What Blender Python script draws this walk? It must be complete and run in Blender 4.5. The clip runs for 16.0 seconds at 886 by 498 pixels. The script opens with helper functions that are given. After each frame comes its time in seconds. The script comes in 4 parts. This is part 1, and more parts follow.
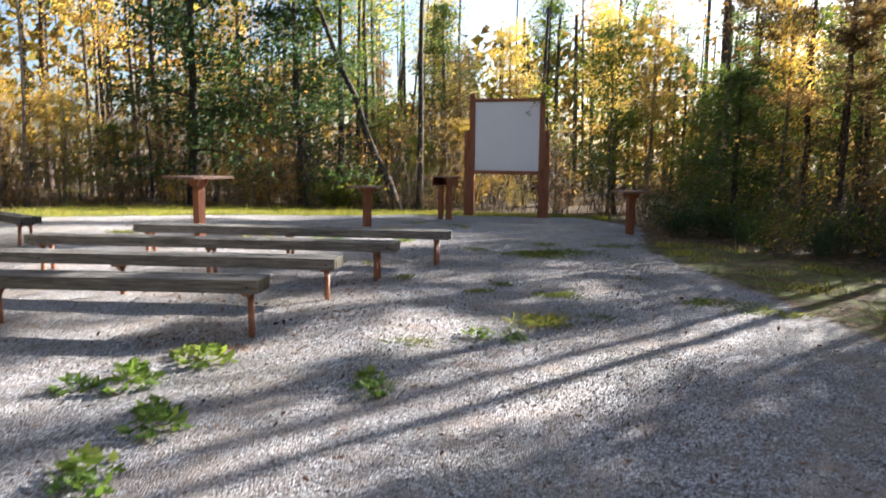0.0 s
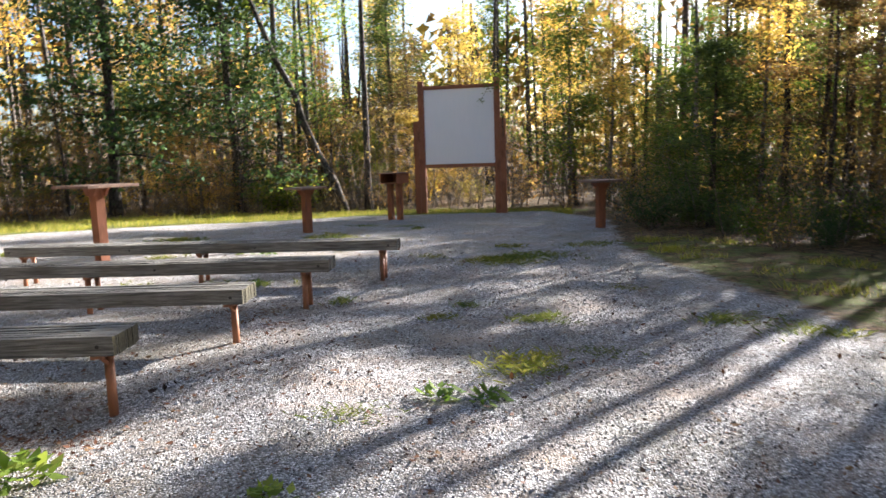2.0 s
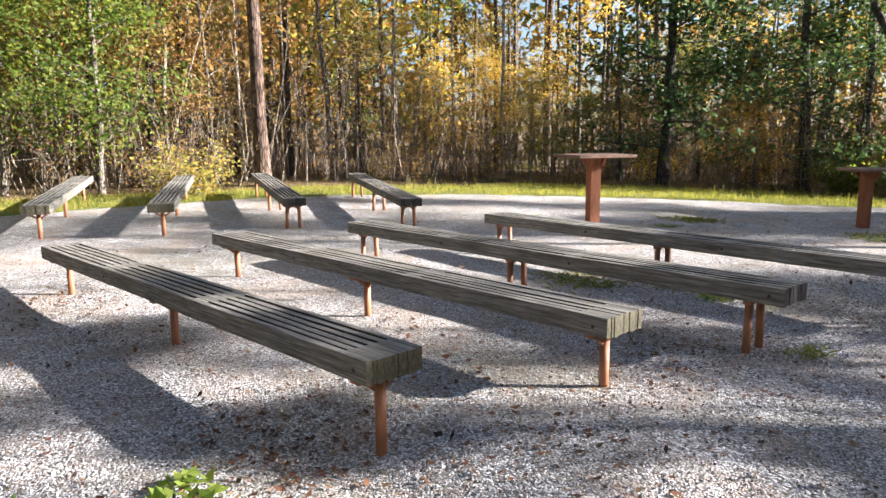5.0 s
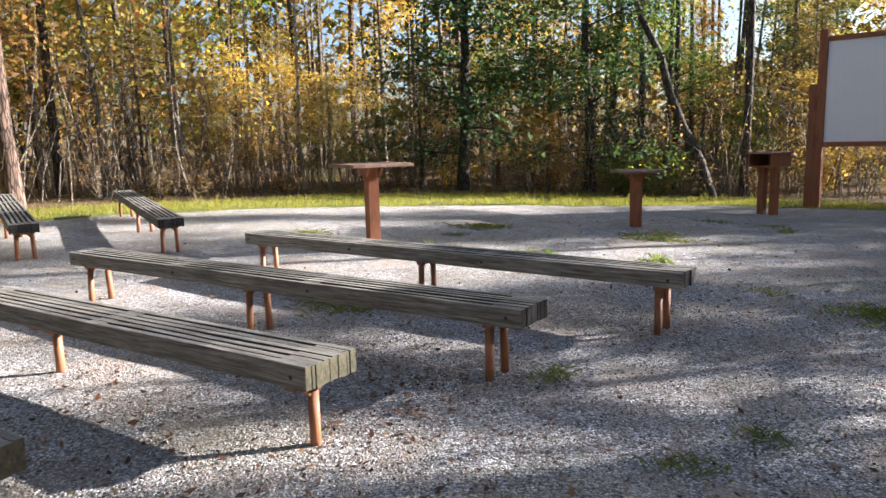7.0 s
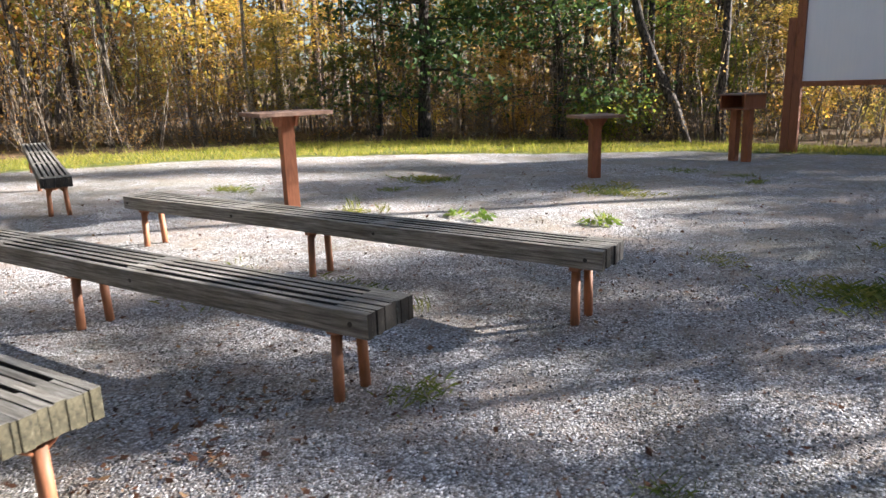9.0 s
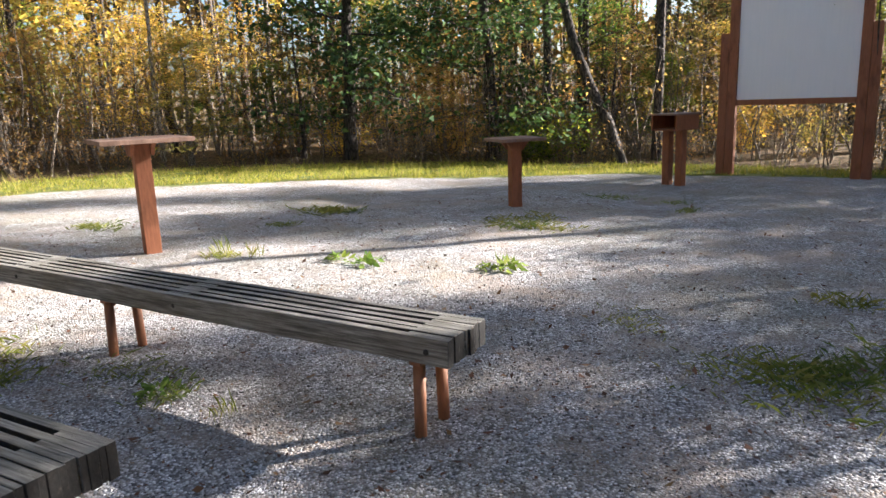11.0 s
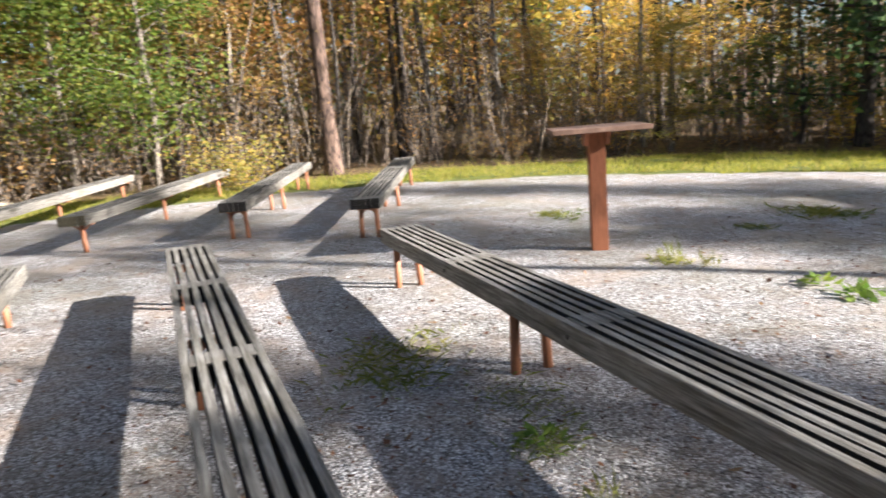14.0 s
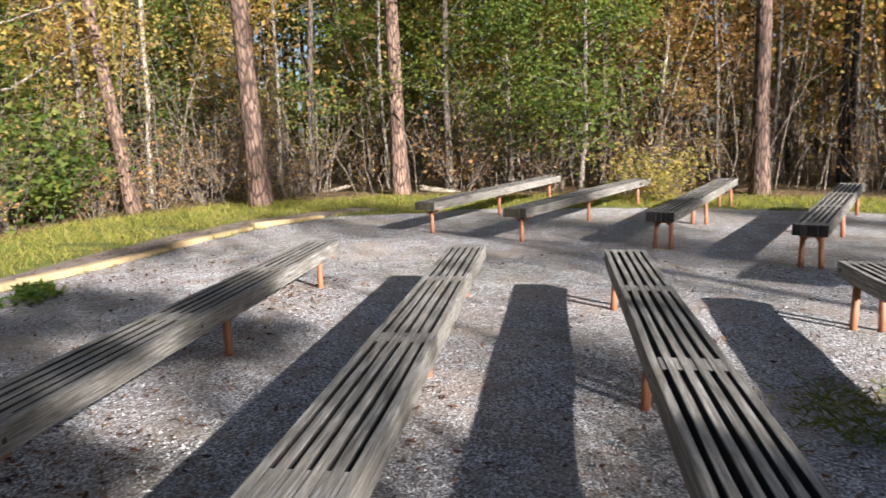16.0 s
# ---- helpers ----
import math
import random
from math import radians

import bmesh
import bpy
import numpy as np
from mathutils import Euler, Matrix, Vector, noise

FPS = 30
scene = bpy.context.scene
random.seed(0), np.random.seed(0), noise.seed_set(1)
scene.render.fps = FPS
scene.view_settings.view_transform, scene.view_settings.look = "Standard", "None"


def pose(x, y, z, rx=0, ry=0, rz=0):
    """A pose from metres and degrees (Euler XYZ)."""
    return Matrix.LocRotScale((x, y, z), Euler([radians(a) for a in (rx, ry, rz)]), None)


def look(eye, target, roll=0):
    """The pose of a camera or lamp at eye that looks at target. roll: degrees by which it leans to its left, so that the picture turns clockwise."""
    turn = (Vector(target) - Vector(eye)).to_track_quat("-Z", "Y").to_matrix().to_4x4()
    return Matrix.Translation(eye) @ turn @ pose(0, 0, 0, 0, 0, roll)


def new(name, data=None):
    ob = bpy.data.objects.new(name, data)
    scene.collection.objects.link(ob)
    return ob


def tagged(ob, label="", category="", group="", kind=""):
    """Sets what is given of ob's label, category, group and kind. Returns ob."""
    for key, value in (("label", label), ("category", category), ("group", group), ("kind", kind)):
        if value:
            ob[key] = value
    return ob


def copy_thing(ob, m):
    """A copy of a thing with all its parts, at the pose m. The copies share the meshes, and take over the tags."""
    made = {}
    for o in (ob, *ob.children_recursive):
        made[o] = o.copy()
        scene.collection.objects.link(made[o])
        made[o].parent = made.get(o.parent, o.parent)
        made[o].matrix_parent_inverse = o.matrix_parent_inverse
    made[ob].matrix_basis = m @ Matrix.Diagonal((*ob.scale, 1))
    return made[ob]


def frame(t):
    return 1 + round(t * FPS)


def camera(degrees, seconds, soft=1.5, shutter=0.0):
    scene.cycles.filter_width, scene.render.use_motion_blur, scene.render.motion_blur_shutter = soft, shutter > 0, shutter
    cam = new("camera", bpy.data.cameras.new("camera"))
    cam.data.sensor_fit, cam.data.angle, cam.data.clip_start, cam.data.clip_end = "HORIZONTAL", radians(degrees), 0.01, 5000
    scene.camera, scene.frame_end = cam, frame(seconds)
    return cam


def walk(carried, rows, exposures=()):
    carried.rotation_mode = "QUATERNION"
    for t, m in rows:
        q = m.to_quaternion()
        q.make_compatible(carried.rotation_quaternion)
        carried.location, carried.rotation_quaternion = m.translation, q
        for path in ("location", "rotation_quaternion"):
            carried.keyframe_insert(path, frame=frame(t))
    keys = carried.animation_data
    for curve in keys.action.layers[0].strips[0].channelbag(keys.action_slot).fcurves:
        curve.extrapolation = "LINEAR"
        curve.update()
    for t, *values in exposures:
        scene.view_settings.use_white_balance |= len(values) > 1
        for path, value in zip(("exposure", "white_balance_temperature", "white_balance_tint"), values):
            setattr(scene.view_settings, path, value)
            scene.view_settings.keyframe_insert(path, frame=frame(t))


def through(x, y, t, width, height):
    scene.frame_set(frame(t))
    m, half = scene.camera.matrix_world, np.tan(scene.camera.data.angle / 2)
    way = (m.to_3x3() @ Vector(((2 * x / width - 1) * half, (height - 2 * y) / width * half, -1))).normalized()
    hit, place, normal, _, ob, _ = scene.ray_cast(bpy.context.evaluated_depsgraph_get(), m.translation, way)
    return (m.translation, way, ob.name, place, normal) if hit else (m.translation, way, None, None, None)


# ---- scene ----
cam = camera(64.6, 16.0, 1.5, 0.25)
PATH = [
    (0, (0.258, 0.069, 1.453), (-0.131, 2.015, 1.203), 0.59),
    (0.5, (0.161, 0.438, 1.530), (-0.079, 2.421, 1.425), -0.27),
    (1, (0.092, 0.798, 1.495), (-0.076, 2.780, 1.289), -0.08),
    (1.5, (0.044, 1.344, 1.451), (-0.146, 3.322, 1.224), -4.00),
    (2, (0.015, 1.795, 1.406), (-0.251, 3.760, 1.142), -1.79),
    (2.5, (0.061, 2.259, 1.384), (-0.645, 4.116, 1.153), 1.21),
    (3, (0.125, 2.632, 1.376), (-1.036, 4.243, 1.136), 0.29),
    (3.2, (0.096, 2.777, 1.416), (-1.144, 4.329, 1.179), 2.56),
    (5.3, (0.224, 4.042, 1.436), (-1.372, 5.203, 1.110), -0.97),
    (5.5, (0.237, 4.145, 1.431), (-1.283, 5.408, 1.125), -0.34),
    (6, (0.248, 4.384, 1.431), (-1.152, 5.763, 1.056), -0.48),
    (6.5, (0.195, 4.634, 1.449), (-1.129, 6.103, 1.148), 0.22),
    (7, (0.173, 4.846, 1.433), (-1.081, 6.373, 1.123), -1.47),
    (7.5, (0.152, 5.128, 1.421), (-1.073, 6.684, 1.143), -3.48),
    (8, (0.045, 5.405, 1.430), (-1.074, 7.038, 1.144), -2.99),
    (8.5, (0.063, 5.728, 1.428), (-1.027, 7.356, 1.026), -2.52),
    (9, (0.074, 6.083, 1.417), (-1.135, 7.607, 0.951), -2.05),
    (9.5, (0.002, 6.475, 1.421), (-1.104, 8.090, 1.008), -1.45),
    (9.7, (0.008, 6.621, 1.425), (-1.053, 8.265, 1.010), -1.49),
    (11.8, (-0.179, 7.786, 1.409), (-1.443, 9.279, 0.993), -4.19),
    (12, (-0.209, 7.877, 1.417), (-1.522, 9.332, 1.015), -4.93),
    (12.5, (-0.313, 8.033, 1.415), (-1.616, 9.516, 1.095), -3.48),
    (13, (-0.484, 8.134, 1.417), (-1.921, 9.475, 1.046), -4.61),
    (13.5, (-0.613, 8.267, 1.356), (-2.310, 9.245, 0.952), -4.07),
    (14, (-0.654, 8.200, 1.392), (-2.536, 8.756, 1.005), -4.69),
    (14.5, (-0.659, 8.061, 1.400), (-2.624, 8.201, 1.056), -4.53),
    (15, (-0.555, 7.998, 1.406), (-2.525, 7.825, 1.106), -3.15),
    (15.5, (-0.562, 7.967, 1.404), (-2.514, 7.640, 1.116), -2.62),
    (16, (-0.608, 7.802, 1.414), (-2.520, 7.300, 1.111), -1.30),
]
walk(cam, [(t, look(eye, target, roll)) for t, eye, target, roll in PATH], [(0.0, 2.15, 5750, 12), (3.0, 2.28, 5800, 12), (7.0, 2.1, 5750, 12), (12.5, 2.27, 5850, 12), (14.0, 2.0, 5800, 12), (16.0, 1.45, 5700, 13)])

# ---- world and sun ----
SUN_ELEV, SUN_AZ = 22.5, 39.0
SUN_WAY = Vector((math.sin(radians(SUN_AZ)) * math.cos(radians(SUN_ELEV)), math.cos(radians(SUN_AZ)) * math.cos(radians(SUN_ELEV)), math.sin(radians(SUN_ELEV))))
world = bpy.data.worlds.new("sky")
scene.world = world
world.use_nodes = True
wn = world.node_tree
sky = wn.nodes.new("ShaderNodeTexSky")
sky.sky_type, sky.sun_disc = "NISHITA", False
sky.sun_elevation, sky.sun_rotation = radians(SUN_ELEV), radians(SUN_AZ)
sky.air_density, sky.dust_density, sky.ozone_density = 1.0, 2.2, 1.5
wn.nodes["Background"].inputs[1].default_value = 0.058
wn.links.new(sky.outputs[0], wn.nodes["Background"].inputs[0])
sun = new("sun", bpy.data.lights.new("sun", "SUN"))
sun.data.energy, sun.data.angle, sun.data.color = 6.4, radians(0.6), (1.0, 0.89, 0.76)
sun.matrix_world = look(SUN_WAY * 60, (0, 0, 0))


# ---- materials ----
def material(name):
    m = bpy.data.materials.new(name)
    m.use_nodes = True
    return m, m.node_tree, m.node_tree.nodes["Principled BSDF"]


def add(nt, kind, **values):
    n = nt.nodes.new(kind)
    for key, value in values.items():
        n.inputs[key].default_value = value
    return n


def ramp(nt, source, stops):
    r = nt.nodes.new("ShaderNodeValToRGB")
    while len(r.color_ramp.elements) < len(stops):
        r.color_ramp.elements.new(0.5)
    for e, (p, c) in zip(r.color_ramp.elements, stops):
        e.position, e.color = p, (*c, 1)
    nt.links.new(source, r.inputs[0])
    return r.outputs[0]


def coords(nt, scale=(1, 1, 1)):
    tc = nt.nodes.new("ShaderNodeTexCoord")
    mp = nt.nodes.new("ShaderNodeMapping")
    mp.inputs["Scale"].default_value = scale
    nt.links.new(tc.outputs["Object"], mp.inputs[0])
    return mp.outputs[0]


def world_coords(nt):
    return nt.nodes.new("ShaderNodeNewGeometry").outputs["Position"]


def noise_tex(nt, vec, scale, detail=4.0, rough=0.6):
    n = add(nt, "ShaderNodeTexNoise", Scale=scale, Detail=detail, Roughness=rough)
    nt.links.new(vec, n.inputs["Vector"])
    return n.outputs["Fac"]


def mix(nt, fac, a, b, blend="MIX"):
    n = nt.nodes.new("ShaderNodeMix")
    n.data_type, n.blend_type = "RGBA", blend
    for sock, v in ((n.inputs[0], fac), (n.inputs[6], a), (n.inputs[7], b)):
        if isinstance(v, (int, float)):
            sock.default_value = v
        elif isinstance(v, tuple):
            sock.default_value = (*v, 1)
        else:
            nt.links.new(v, sock)
    return n.outputs[2]


def calc(nt, op, a, b=0.0):
    n = nt.nodes.new("ShaderNodeMath")
    n.operation = op
    for sock, v in zip(n.inputs, (a, b)):
        if isinstance(v, (int, float)):
            sock.default_value = v
        else:
            nt.links.new(v, sock)
    return n.outputs[0]


def bump(nt, bsdf, height, strength, distance):
    b = add(nt, "ShaderNodeBump", Strength=strength, Distance=distance)
    nt.links.new(height, b.inputs["Height"])
    nt.links.new(b.outputs[0], bsdf.inputs["Normal"])


def weathered_wood():
    """Grey bench timber: long grain, dark cracks, greenish stains; differs board by board."""
    m, nt, b = material("weathered_wood")
    v = coords(nt, (1.2, 26, 26))
    rnd = nt.nodes.new("ShaderNodeObjectInfo").outputs["Random"]
    off = nt.nodes.new("ShaderNodeVectorMath")
    off.operation = "ADD"
    nt.links.new(v, off.inputs[0])
    comb = nt.nodes.new("ShaderNodeCombineXYZ")
    nt.links.new(calc(nt, "MULTIPLY", rnd, 40.0), comb.inputs[0])
    nt.links.new(calc(nt, "MULTIPLY", rnd, 17.0), comb.inputs[1])
    nt.links.new(comb.outputs[0], off.inputs[1])
    v = off.outputs[0]
    grain = noise_tex(nt, v, 3.0, 8.0, 0.7)
    col = ramp(nt, grain, [(0.30, (0.03, 0.027, 0.024)), (0.43, (0.115, 0.108, 0.096)), (0.58, (0.27, 0.26, 0.24)), (0.76, (0.50, 0.49, 0.465))])
    stain = noise_tex(nt, coords(nt, (1, 1, 1)), 2.3, 5.0, 0.65)
    col = mix(nt, ramp(nt, stain, [(0.42, (0, 0, 0)), (0.7, (0.6, 0.6, 0.6))]), col, (0.115, 0.102, 0.07))
    crack = noise_tex(nt, v, 7.0, 3.0, 0.5)
    col = mix(nt, ramp(nt, crack, [(0.27, (0.8, 0.8, 0.8)), (0.33, (0, 0, 0))]), col, (0.05, 0.04, 0.03))
    col = mix(nt, 1.0, col, ramp(nt, rnd, [(0, (0.78, 0.77, 0.74)), (1, (1.1, 1.08, 1.03))]), "MULTIPLY")
    nt.links.new(col, b.inputs["Base Color"])
    b.inputs["Roughness"].default_value = 0.82
    bump(nt, b, grain, 0.9, 0.006)
    return m


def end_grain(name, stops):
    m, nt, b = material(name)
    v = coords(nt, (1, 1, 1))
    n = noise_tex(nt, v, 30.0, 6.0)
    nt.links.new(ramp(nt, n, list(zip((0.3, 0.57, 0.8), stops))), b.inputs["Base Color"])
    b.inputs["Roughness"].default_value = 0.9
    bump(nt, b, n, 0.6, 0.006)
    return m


def painted(name, base, worn, rough=0.55, scale=9.0):
    """Red-brown stained wood or painted pipe, rubbed through in places."""
    m, nt, b = material(name)
    v = coords(nt, (1, 1, 0.3))
    n = noise_tex(nt, v, scale, 6.0, 0.65)
    f = noise_tex(nt, coords(nt, (1, 1, 0.12)), 60.0, 4.0, 0.6)
    dark = tuple(c * 0.62 for c in base)
    col = ramp(nt, n, [(0.3, dark), (0.5, base), (0.68, base), (0.8, worn)])
    col = mix(nt, 0.35, col, ramp(nt, f, [(0.35, (0.35, 0.33, 0.3)), (0.65, (1, 1, 1))]), "MULTIPLY")
    nt.links.new(col, b.inputs["Base Color"])
    nt.links.new(ramp(nt, n, [(0.3, (rough + 0.2,) * 3), (0.7, (rough,) * 3)]), b.inputs["Roughness"])
    bump(nt, b, f, 0.35, 0.003)
    return m


def bark(name, a, c, scale=8.0):
    m, nt, b = material(name)
    v = coords(nt, (1, 1, 0.22))
    vor = add(nt, "ShaderNodeTexVoronoi", Scale=scale * 2)
    vor.feature = "DISTANCE_TO_EDGE"
    nt.links.new(v, vor.inputs["Vector"])
    n = noise_tex(nt, v, scale, 7.0, 0.7)
    h = calc(nt, "MULTIPLY", calc(nt, "MINIMUM", calc(nt, "MULTIPLY", vor.outputs["Distance"], 6.0), 1.0), n)
    col = ramp(nt, h, [(0.05, tuple(x * 0.35 for x in a)), (0.35, a), (0.62, c)])
    rnd = nt.nodes.new("ShaderNodeObjectInfo").outputs["Random"]
    col = mix(nt, 1.0, col, ramp(nt, rnd, [(0, (0.75, 0.75, 0.75)), (1, (1.2, 1.17, 1.1))]), "MULTIPLY")
    nt.links.new(col, b.inputs["Base Color"])
    b.inputs["Roughness"].default_value = 0.92
    bump(nt, b, h, 0.9, 0.02)
    return m


def leaf(name, colours, through=0.5, gloss=0.6):
    """Foliage: each leaf its own tint, light shining through."""
    m, nt, b = material(name)
    rnd = nt.nodes.new("ShaderNodeNewGeometry").outputs["Random Per Island"]
    stops = [(i / max(1, len(colours) - 1), c) for i, c in enumerate(colours)]
    col = ramp(nt, rnd, stops)
    tree = nt.nodes.new("ShaderNodeObjectInfo").outputs["Random"]
    col = mix(nt, 1.0, col, ramp(nt, tree, [(0, (0.72, 0.8, 0.8)), (0.5, (1, 1, 1)), (1, (1.3, 1.12, 0.9))]), "MULTIPLY")
    nt.links.new(col, b.inputs["Base Color"])
    b.inputs["Roughness"].default_value = gloss
    b.inputs["Specular IOR Level"].default_value = 0.15
    tr = nt.nodes.new("ShaderNodeBsdfTranslucent")
    nt.links.new(mix(nt, 1.0, col, (1.35, 1.35, 0.9), "MULTIPLY"), tr.inputs[0])
    ms = nt.nodes.new("ShaderNodeMixShader")
    ms.inputs[0].default_value = through
    nt.links.new(b.outputs[0], ms.inputs[1])
    nt.links.new(tr.outputs[0], ms.inputs[2])
    nt.links.new(ms.outputs[0], nt.nodes["Material Output"].inputs[0])
    return m


def ground_material():
    """One sheet: forest litter, mown grass, bare path soil and crushed stone, by masks of the plan with ragged borders."""
    m, nt, b = material("ground_surface")
    p = world_coords(nt)
    ragged = calc(nt, "MULTIPLY", calc(nt, "SUBTRACT", noise_tex(nt, p, 2.2, 6.0, 0.7), 0.5), 0.9)

    def mask(name):
        at = nt.nodes.new("ShaderNodeAttribute")
        at.attribute_name = name
        return ramp(nt, calc(nt, "ADD", at.outputs["Fac"], ragged), [(0.42, (0, 0, 0)), (0.58, (1, 1, 1))])

    big = noise_tex(nt, p, 0.55, 5.0, 0.6)
    mid = noise_tex(nt, p, 3.5, 6.0, 0.65)
    vor = add(nt, "ShaderNodeTexVoronoi", Scale=82.0)
    nt.links.new(p, vor.inputs["Vector"])
    sep = nt.nodes.new("ShaderNodeSeparateColor")
    nt.links.new(vor.outputs["Color"], sep.inputs[0])
    stone = ramp(nt, sep.outputs[0], [(0.0, (0.07, 0.065, 0.062)), (0.3, (0.27, 0.261, 0.255)), (0.65, (0.53, 0.52, 0.515)), (1.0, (0.88, 0.87, 0.865))])
    stone = mix(nt, ramp(nt, vor.outputs["Distance"], [(0.3, (0, 0, 0)), (0.75, (0.7, 0.7, 0.7))]), stone, (0.10, 0.088, 0.076))
    soil = ramp(nt, mid, [(0.3, (0.10, 0.078, 0.06)), (0.6, (0.22, 0.182, 0.15)), (0.8, (0.30, 0.26, 0.215))])
    stone = mix(nt, ramp(nt, mid, [(0.46, (0, 0, 0)), (0.64, (0.6, 0.6, 0.6))]), stone, soil)
    dirt = noise_tex(nt, p, 1.4, 6.0, 0.7)
    stone = mix(nt, ramp(nt, dirt, [(0.52, (0, 0, 0)), (0.65, (0.42, 0.42, 0.42))]), stone, (0.15, 0.118, 0.09))
    worn = noise_tex(nt, p, 0.95, 7.0, 0.72)
    stone = mix(nt, ramp(nt, worn, [(0.5, (0, 0, 0)), (0.62, (0.55, 0.55, 0.55))]), stone, mix(nt, mid, (0.22, 0.17, 0.13), (0.46, 0.375, 0.30)))
    stone = mix(nt, ramp(nt, big, [(0.47, (0, 0, 0)), (0.66, (0.28, 0.28, 0.28))]), stone, (0.15, 0.15, 0.08))
    vl = add(nt, "ShaderNodeTexVoronoi", Scale=16.0)
    nt.links.new(p, vl.inputs["Vector"])
    sl = nt.nodes.new("ShaderNodeSeparateColor")
    nt.links.new(vl.outputs["Color"], sl.inputs[0])
    litter = ramp(nt, sl.outputs[0], [(0, (0.035, 0.022, 0.014)), (0.4, (0.10, 0.058, 0.03)), (0.8, (0.20, 0.12, 0.06)), (1, (0.30, 0.20, 0.10))])
    litter = mix(nt, ramp(nt, mid, [(0.4, (0, 0, 0)), (0.7, (0.7, 0.7, 0.7))]), litter, (0.05, 0.062, 0.02))
    turf = ramp(nt, mid, [(0.3, (0.07, 0.075, 0.02)), (0.55, (0.13, 0.15, 0.03)), (0.8, (0.24, 0.21, 0.08))])
    col = mix(nt, mask("grass"), litter, turf)
    col = mix(nt, mask("path"), col, soil)
    col = mix(nt, mask("gravel"), col, stone)
    nt.links.new(col, b.inputs["Base Color"])
    b.inputs["Roughness"].default_value = 0.95
    b.inputs["Specular IOR Level"].default_value = 0.2
    h = calc(nt, "ADD", calc(nt, "MULTIPLY", vor.outputs["Distance"], -0.6), calc(nt, "MULTIPLY", mid, 1.2))
    bump(nt, b, h, 1.0, 0.014)
    return m


def stones_material():
    m, nt, b = material("crushed_stone")
    rnd = nt.nodes.new("ShaderNodeNewGeometry").outputs["Random Per Island"]
    nt.links.new(ramp(nt, rnd, [(0, (0.06, 0.053, 0.047)), (0.35, (0.20, 0.188, 0.178)), (0.75, (0.38, 0.365, 0.35)), (1, (0.62, 0.605, 0.58))]), b.inputs["Base Color"])
    b.inputs["Roughness"].default_value = 0.9
    return m


def white_board():
    m, nt, b = material("white_board")
    p = coords(nt)
    n = noise_tex(nt, p, 1.5, 5.0, 0.6)
    s = noise_tex(nt, coords(nt, (8, 1, 0.5)), 3.0, 4.0, 0.6)
    col = mix(nt, 0.5, ramp(nt, n, [(0.3, (0.86, 0.87, 0.89)), (0.7, (0.92, 0.92, 0.93))]), ramp(nt, s, [(0.3, (0.87, 0.88, 0.90)), (0.6, (0.93, 0.93, 0.94))]))
    nt.links.new(col, b.inputs["Base Color"])
    b.inputs["Roughness"].default_value = 0.6
    return m


WOOD = weathered_wood()
# near-black colour puts shade into gap sides and double benches' ends, besides grime
END_GAP_SHADE = end_grain("grime_and_shade_timber", ((0.006, 0.005, 0.005), (0.014, 0.012, 0.010), (0.08, 0.07, 0.05)))
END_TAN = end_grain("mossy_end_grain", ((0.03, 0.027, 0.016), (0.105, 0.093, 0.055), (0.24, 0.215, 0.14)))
BROWN = painted("brown_stained_wood", (0.32, 0.115, 0.05), (0.42, 0.20, 0.095))
PIPE = painted("brown_painted_pipe", (0.34, 0.14, 0.065), (0.44, 0.24, 0.115), 0.5, 14.0)
TOP = painted("table_boards", (0.27, 0.165, 0.115), (0.43, 0.35, 0.285), 0.7, 6.0)
WHITE = white_board()
IRON = painted("dark_bolt", (0.03, 0.025, 0.02), (0.08, 0.05, 0.03), 0.6)
TIMBER = painted("pale_timber", (0.42, 0.31, 0.16), (0.55, 0.45, 0.27), 0.85, 3.0)
BARK_PINE = bark("pine_bark", (0.10, 0.062, 0.045), (0.24, 0.16, 0.118), 7.0)
BARK_GREY = bark("grey_bark", (0.15, 0.125, 0.10), (0.34, 0.30, 0.25), 12.0)
BARK_PALE = bark("pale_bark", (0.28, 0.24, 0.19), (0.50, 0.45, 0.38), 12.0)
BARK_DARK = bark("dark_bark", (0.06, 0.048, 0.038), (0.15, 0.12, 0.095), 9.0)
TWIG = bark("twig_bark", (0.15, 0.12, 0.095), (0.35, 0.29, 0.225), 20.0)
LEAF_GREEN = leaf("green_leaf", [(0.05, 0.085, 0.022), (0.10, 0.155, 0.032), (0.17, 0.22, 0.045), (0.25, 0.25, 0.055)], 0.58)
LEAF_YELLOW = leaf("yellow_leaf", [(0.22, 0.231, 0.066), (0.396, 0.336, 0.0935), (0.528, 0.391, 0.11), (0.484, 0.286, 0.099)], 0.6)
LEAF_RUST = leaf("rust_leaf", [(0.202, 0.129, 0.0672), (0.37, 0.207, 0.0896), (0.482, 0.291, 0.112), (0.37, 0.308, 0.101)], 0.58)
LEAF_BROWN = leaf("dull_oak_leaf", [(0.07, 0.05, 0.03), (0.13, 0.085, 0.045), (0.19, 0.115, 0.05), (0.16, 0.14, 0.05)], 0.42)
LEAF_DARK = leaf("dark_needle", [(0.0375, 0.0688, 0.0275), (0.0688, 0.112, 0.0413), (0.112, 0.163, 0.0562)], 0.25, 0.8)
LEAF_WEED = leaf("weed_leaf", [(0.09, 0.16, 0.03), (0.16, 0.24, 0.05), (0.24, 0.30, 0.07)])
LEAF_FAR = leaf("far_leaf", [(0.06, 0.08, 0.025), (0.14, 0.13, 0.04), (0.27, 0.19, 0.06), (0.20, 0.11, 0.045), (0.33, 0.25, 0.07)], 0.6)
